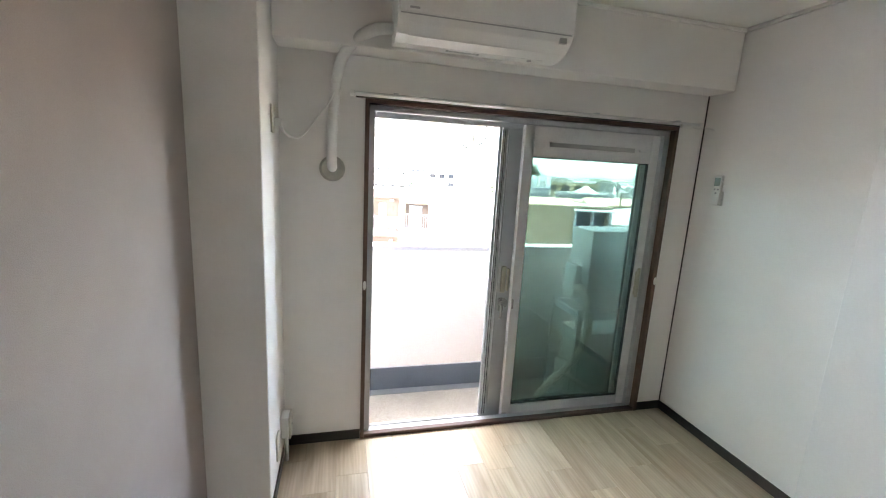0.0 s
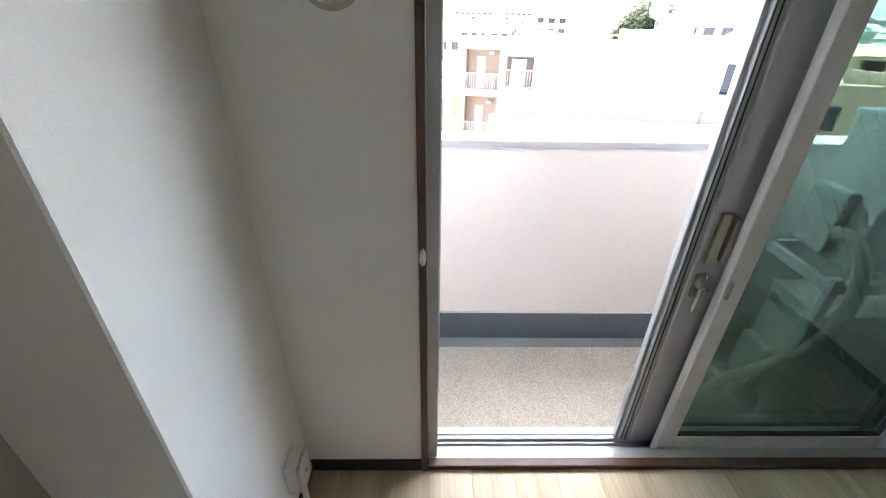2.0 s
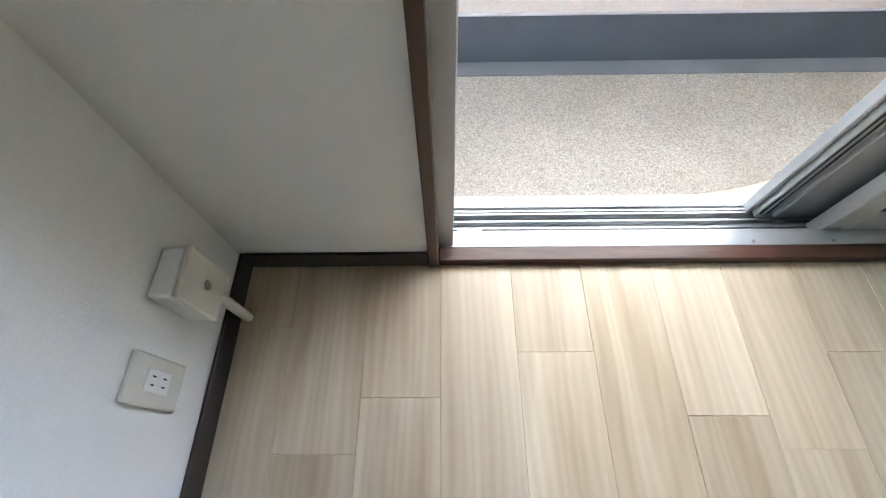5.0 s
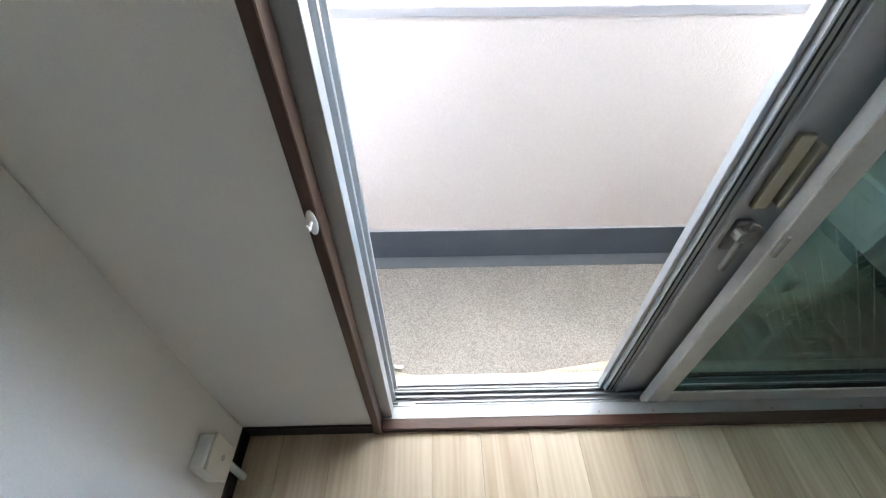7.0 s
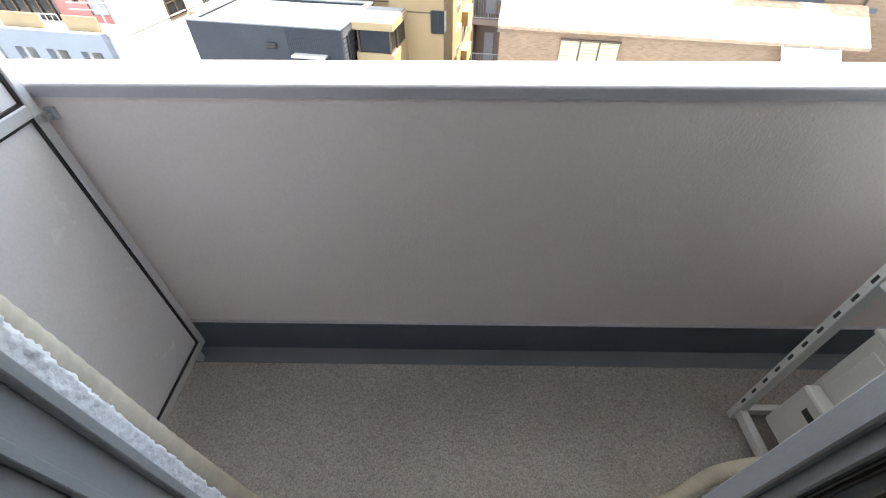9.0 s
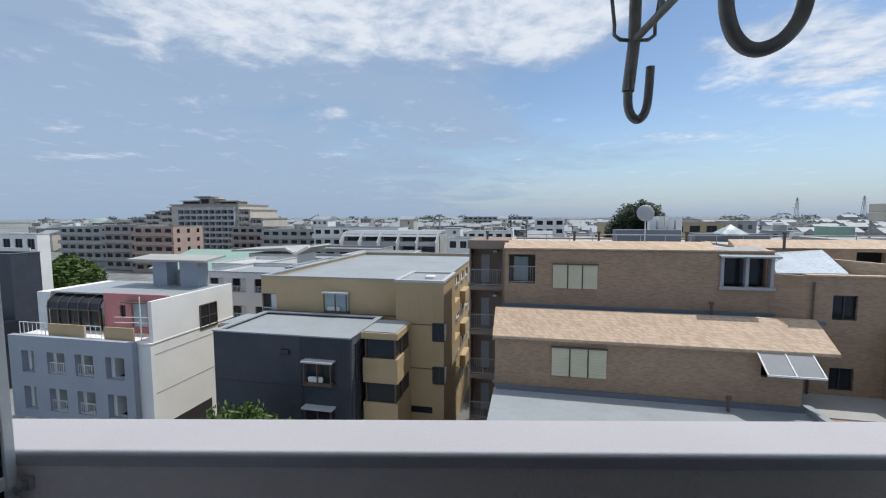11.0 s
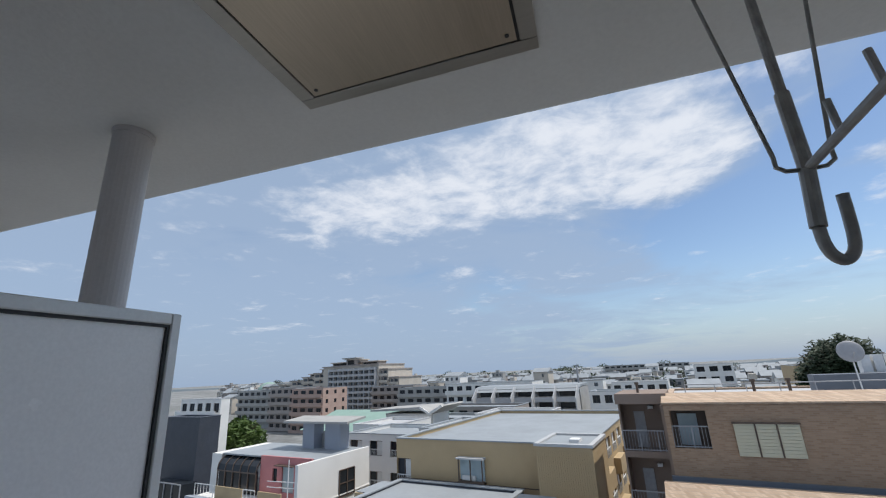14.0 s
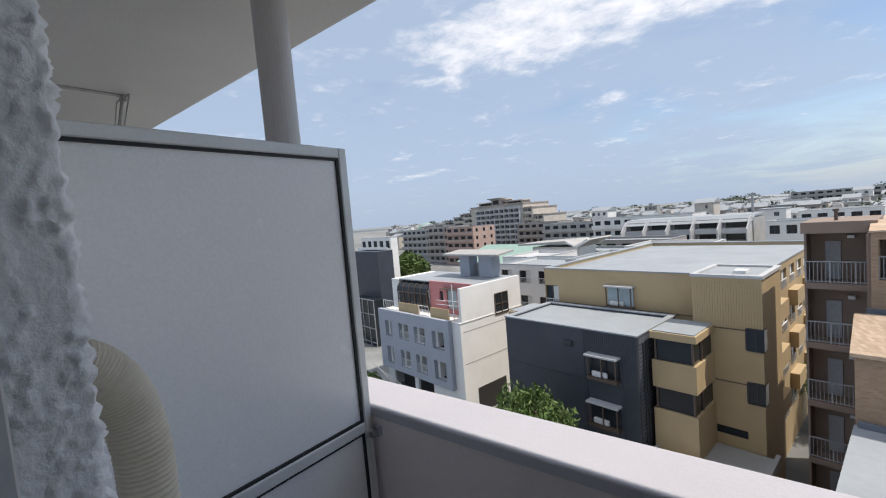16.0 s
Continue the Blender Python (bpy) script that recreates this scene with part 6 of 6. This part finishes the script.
# ---- foliage ----
def leaves(bm, centre, radii, count, size, seed, droop=0.0, hollow=0.55):
    """Many small leaf blades in an uneven crown."""
    rnd = random.Random(seed)
    c = Vector(centre)
    for _ in range(count):
        d = Vector((rnd.gauss(0, 1), rnd.gauss(0, 1), rnd.gauss(0, 1))).normalized()
        lump = 0.75 + 0.35 * noise.noise(d * 2.3 + Vector((seed, 0, 0)))
        r = (hollow + (1 - hollow) * rnd.random() ** 0.6) * lump
        p = c + Vector((d.x * radii[0], d.y * radii[1], d.z * radii[2])) * r
        a = Vector((rnd.uniform(-1, 1), rnd.uniform(-1, 1), rnd.uniform(-0.6, 0.6) - droop)).normalized()
        b = a.orthogonal().normalized()
        s = size * rnd.uniform(0.6, 1.3)
        q = [p - a * s, p + b * s * 0.35, p + a * s, p - b * s * 0.35]
        bm.faces.new([bm.verts.new(v) for v in q])


def tree(label, base, top, radii, count, size, seed, mat, droop=0.0, blobs=6):
    u, v, z = base
    t = thing("tree", base, label, "tree", frame_m=CITY)
    trunk = tube(bmesh.new(), [(u, v, z), (u + 0.1, v, z + (top - z) * 0.4), (u, v + 0.1, top - radii[2] * 0.6)], 0.2, 10, [radii[0] * 0.09, radii[0] * 0.06, radii[0] * 0.03])
    rnd = random.Random(seed)
    for k in range(6):
        a = k * 1.05 + rnd.random()
        tube(trunk, [(u, v, top - radii[2] * 1.3), (u + math.cos(a) * radii[0] * 0.4, v + math.sin(a) * radii[1] * 0.4, top - radii[2] * 0.8), (u + math.cos(a) * radii[0] * 0.75, v + math.sin(a) * radii[1] * 0.75, top - radii[2] * 0.5)], 0.05, 6, [radii[0] * 0.03, radii[0] * 0.02, radii[0] * 0.008])
    cpart("trunk", trunk, BARK, t)
    cr = bmesh.new()
    for k in range(blobs):
        a = k * 2.4
        o = 0.5 if k else 0.0
        c = (u + math.cos(a) * radii[0] * o, v + math.sin(a) * radii[1] * o, top - radii[2] + rnd.uniform(-0.25, 0.3) * radii[2])
        leaves(cr, c, (radii[0] * 0.62, radii[1] * 0.62, radii[2] * 0.75), count // blobs, size, seed + k, droop)
    cpart("crown", cr, mat, t)


tree("bright green weeping garden tree below the parapet", (-14.2, 18.6, GZ), -8.2, (2.7, 2.0, 2.6), 9000, 0.16, 3, LEAF, droop=0.8, blobs=9)
tree("dark green round tree behind the roof", (14.2, 60, GZ), 4.1, (4.0, 3.2, 4.8), 22000, 0.27, 11, LEAF_D, blobs=12)
tree("broad green tree beside the black house", (-71, 52, GZ), -3.4, (5.5, 4.0, 4.2), 7000, 0.42, 21, LEAF, blobs=8)
tree("green shrub in the alley", (-4.2, 40, GZ), -9.5, (1.2, 3.5, 3.5), 2500, 0.22, 31, LEAF)
tree("green shrub by the street", (-38.5, 21.5, GZ), -13.2, (2.2, 1.4, 1.6), 2500, 0.16, 41, LEAF)
tree("yellow-green shrub by the street", (-27.5, 20.5, GZ), -14.2, (1.5, 1.2, 1.2), 1600, 0.15, 51, LEAF)


def far_town():
    """Roofs and houses out to the horizon, with tree clumps and hills."""
    rnd = random.Random(5)
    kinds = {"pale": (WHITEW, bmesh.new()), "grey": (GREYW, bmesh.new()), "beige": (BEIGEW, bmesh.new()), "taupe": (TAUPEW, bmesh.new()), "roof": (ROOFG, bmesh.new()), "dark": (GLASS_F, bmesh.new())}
    taken = set()
    for _ in range(7000):
        v = 70 + 950 * rnd.random() ** 1.5
        u = rnd.uniform(-1.5, 0.95) * v
        if v < 165 and u < 4 or v < 100 and u > -8:
            continue
        gap = 11 if v < 450 else 15
        cell = (round(u / gap), round(v / gap), gap)
        if cell in taken:
            continue
        taken.add(cell)
        u, v = cell[0] * gap + rnd.uniform(-1.5, 1.5), cell[1] * gap + rnd.uniform(-1.5, 1.5)
        w, d = rnd.uniform(5.0, gap - 2.5), rnd.uniform(5.5, gap - 3)
        grow = min(v / 420, 1.0)
        z1 = GZ + rnd.choice((6.0, 7.0, 8.5, 9.5, 10.5, 11.5)) + (2.2 if u < 0 else 1.6) * grow
        if rnd.random() < 0.05:
            z1 += 3.5
        z1 -= max(v - 280, 0) * 0.012      # the land falls away
        m = kinds[rnd.choice(("pale", "pale", "grey", "beige", "taupe"))][1]
        box(m, u, u + w, v, v + d, GZ, z1)
        if rnd.random() < 0.45:
            box(kinds["roof"][1], u - 0.2, u + w + 0.2, v - 0.2, v + d + 0.2, z1, z1 + 0.3)
            if rnd.random() < 0.5:
                box(m, u + w * 0.3, u + w * 0.6, v + 1, v + d * 0.6, z1 + 0.3, z1 + rnd.uniform(1.2, 2.2))
        else:
            prism(kinds["roof"][1], [(v - 0.5, z1), (v + d / 2, z1 + 1.6), (v + d + 0.5, z1)], "x", u - 0.4, u + w + 0.4)
        if v < 330:
            n = max(int(w / 2.4), 2)
            for i in range(n):
                for k in range(3):
                    if rnd.random() < 0.8:
                        q = u + 0.5 + i * w / n
                        box(kinds["dark"][1], q, q + rnd.uniform(0.7, 1.5), v - 0.08, v - 0.01, z1 - 2.1 - k * 2.7, z1 - rnd.uniform(0.7, 1.1) - k * 2.7)
    for k, (m, bm) in kinds.items():
        o = part("distant_houses", bm, m, frame_m=CITY)
        tagged(o, "dense distant houses with flat and pitched roofs", "houses", kind="stuff")
    fo = bmesh.new()
    for _ in range(150):
        v = 90 + 800 * rnd.random() ** 1.4
        u = rnd.uniform(-1.3, 0.95) * v
        if v < 150 and -145 < u < 8:
            continue
        r = rnd.uniform(2.2, 5.0) * (1 + v / 500)
        leaves(fo, (u, v, GZ + 5.0 + r * 0.6), (r * 1.4, r, r * 0.8), 160, r * 0.16, rnd.randint(0, 999), hollow=0.7)
    for k in range(60):
        u, v = 30 + k * 9 + rnd.uniform(-5, 5), 260 + rnd.uniform(-40, 60)
        leaves(fo, (u, v, -8 + rnd.uniform(0, 2)), (11, 7, 4.5), 160, 0.9, k, hollow=0.7)
    o = part("distant_trees", fo, LEAF_D, frame_m=CITY)
    tagged(o, "dark green tree clumps among distant houses", "trees", kind="stuff")
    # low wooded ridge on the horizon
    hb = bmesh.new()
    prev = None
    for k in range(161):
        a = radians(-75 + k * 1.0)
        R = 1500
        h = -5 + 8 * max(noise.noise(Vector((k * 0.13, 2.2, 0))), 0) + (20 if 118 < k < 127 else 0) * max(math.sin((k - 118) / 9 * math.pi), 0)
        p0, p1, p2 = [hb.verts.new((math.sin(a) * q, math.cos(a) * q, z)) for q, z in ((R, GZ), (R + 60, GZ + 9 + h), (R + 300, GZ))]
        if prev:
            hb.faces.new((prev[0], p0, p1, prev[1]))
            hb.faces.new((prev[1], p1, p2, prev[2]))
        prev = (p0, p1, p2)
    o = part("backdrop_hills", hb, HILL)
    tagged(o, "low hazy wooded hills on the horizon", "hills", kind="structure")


far_town()


def wing_pavilion():
    b = thing("wing_roof_house", (-39, 60, GZ), "white house with a winged concrete roof", "building", frame_m=CITY)
    cpart("body", cube(-44, -35, 59, 64, GZ, -4.4), WHITEW, b)
    cpart("wing_roof", prism(bmesh.new(), [(-46, -4.0), (-36.5, -3.75), (-34.6, -4.35), (-32.4, -3.2), (-32.6, -3.0), (-34.7, -4.0), (-36.5, -3.3), (-46, -3.75)], "y", 57.5, 64.5), GREYW, b)
    cpart("wing_edge", prism(bmesh.new(), [(-36.4, -3.5), (-34.7, -4.45), (-32.3, -3.25), (-32.6, -2.95), (-34.7, -4.1), (-36.3, -3.2)], "y", 57.3, 57.49), WHITEW, b, "bright white wing edge")


wing_pavilion()


def skyline_extras():
    """Domes and slabs on the far skyline."""
    for u, v, rr in ((-255, 205, 7.5), (-238, 222, 7.0)):
        t = thing("gas_dome", (u, v, GZ), "pale green domed storage tank on the skyline", "dome", "domes", CITY)
        bm = bmesh.new()
        bmesh.ops.create_uvsphere(bm, u_segments=24, v_segments=12, radius=rr, matrix=Matrix.Translation((u, v, -6.5)))
        cpart("dome", bm, GREENR, t, smooth=True)
        cpart("drum", rod(bmesh.new(), (u, v, GZ), (u, v, -6.5), rr, 24), ROOFL, t)


skyline_extras()


def pylon(u, v, h):
    t = thing("power_pylon", (u, v, GZ), "distant steel lattice power pylon", "pylon", "pylons", CITY)
    b = bmesh.new()
    for sx in (-1, 1):
        for sy in (-1, 1):
            rod(b, (u + sx * 2.6, v + sy * 2.6, GZ), (u + sx * 0.3, v + sy * 0.3, GZ + h), 0.22, 5)
    cpart("tower", b, RAILM, t)
    for k in range(3):
        z = GZ + h * (0.72 + 0.1 * k)
        cpart("arm", rod(bmesh.new(), (u - 4 + k, v, z), (u + 4 - k, v, z), 0.2, 5), RAILM, t)


for u, v, h in ((255, 470, 34), (330, 500, 36), (395, 480, 38)):
    pylon(u, v, h)


def street_wire():
    for k, (a, b) in enumerate((((-41, 20.5, -10.6), (-6, 17.5, -12.6)), ((-41, 20.2, -8.1), (-20, 18, -13.4)))):
        t = thing("overhead_cable", a, "thin pale overhead street cable", "cable", "overhead cables", CITY)
        pts = [Vector(a).lerp(Vector(b), s / 14) - Vector((0, 0, 0.9 * math.sin(s / 14 * math.pi))) for s in range(15)]
        cpart("cable", tube(bmesh.new(), pts, 0.022, 6), RAILM, t)


street_wire()

# ---- floor planks, last ----
PW = 0.158
heads = {-4: -0.47, -3: -0.15, -2: -0.394, -1: -0.294, 0: -0.52, 1: -0.206, 2: -0.56, 3: -0.33, 4: -0.388, 5: -0.209, 6: -0.45, 7: -0.62, 8: -0.27, 9: -0.5, 10: -0.18, 11: -0.36, 12: -0.55, 13: -0.24}
plank_meshes = {}
for i in range(-5, 14):
    x0, x1 = 0.004 + i * PW, 0.004 + (i + 1) * PW
    x0, x1 = max(x0, XL + 0.001), min(x1, XR - 0.001)
    if x1 - x0 < 0.02:
        continue
    cuts = [-0.0015]
    y = heads.get(i, -0.3)
    while y > YB:
        cuts.append(y)
        y -= 0.909
    cuts.append(YB + 0.002)
    for a, c in zip(cuts, cuts[1:]):
        # the column stands on the floor: planks stop at it
        xa = x0
        if x0 < XC and a > YC:
            if x1 < XC + 0.01:
                if c > YC - 0.02:
                    continue
                a = YC - 0.001
            else:
                xa = XC + 0.001
        key = (round(x1 - xa, 4), round(a - c, 4))
        if key not in plank_meshes:
            bm = bmesh.new()
            w, l = key
            box(bm, 0.00012, w - 0.00012, -l + 0.00012, -0.00012, -0.0039, 0.0, bev=0.0011)
            me = bpy.data.meshes.new("plank")
            bm.to_mesh(me)
            bm.free()
            me.materials.append(FLOOR)
            plank_meshes[key] = me
        hang(new("plank", plank_meshes[key]), subfloor, Matrix.Translation((xa, a, 0)))
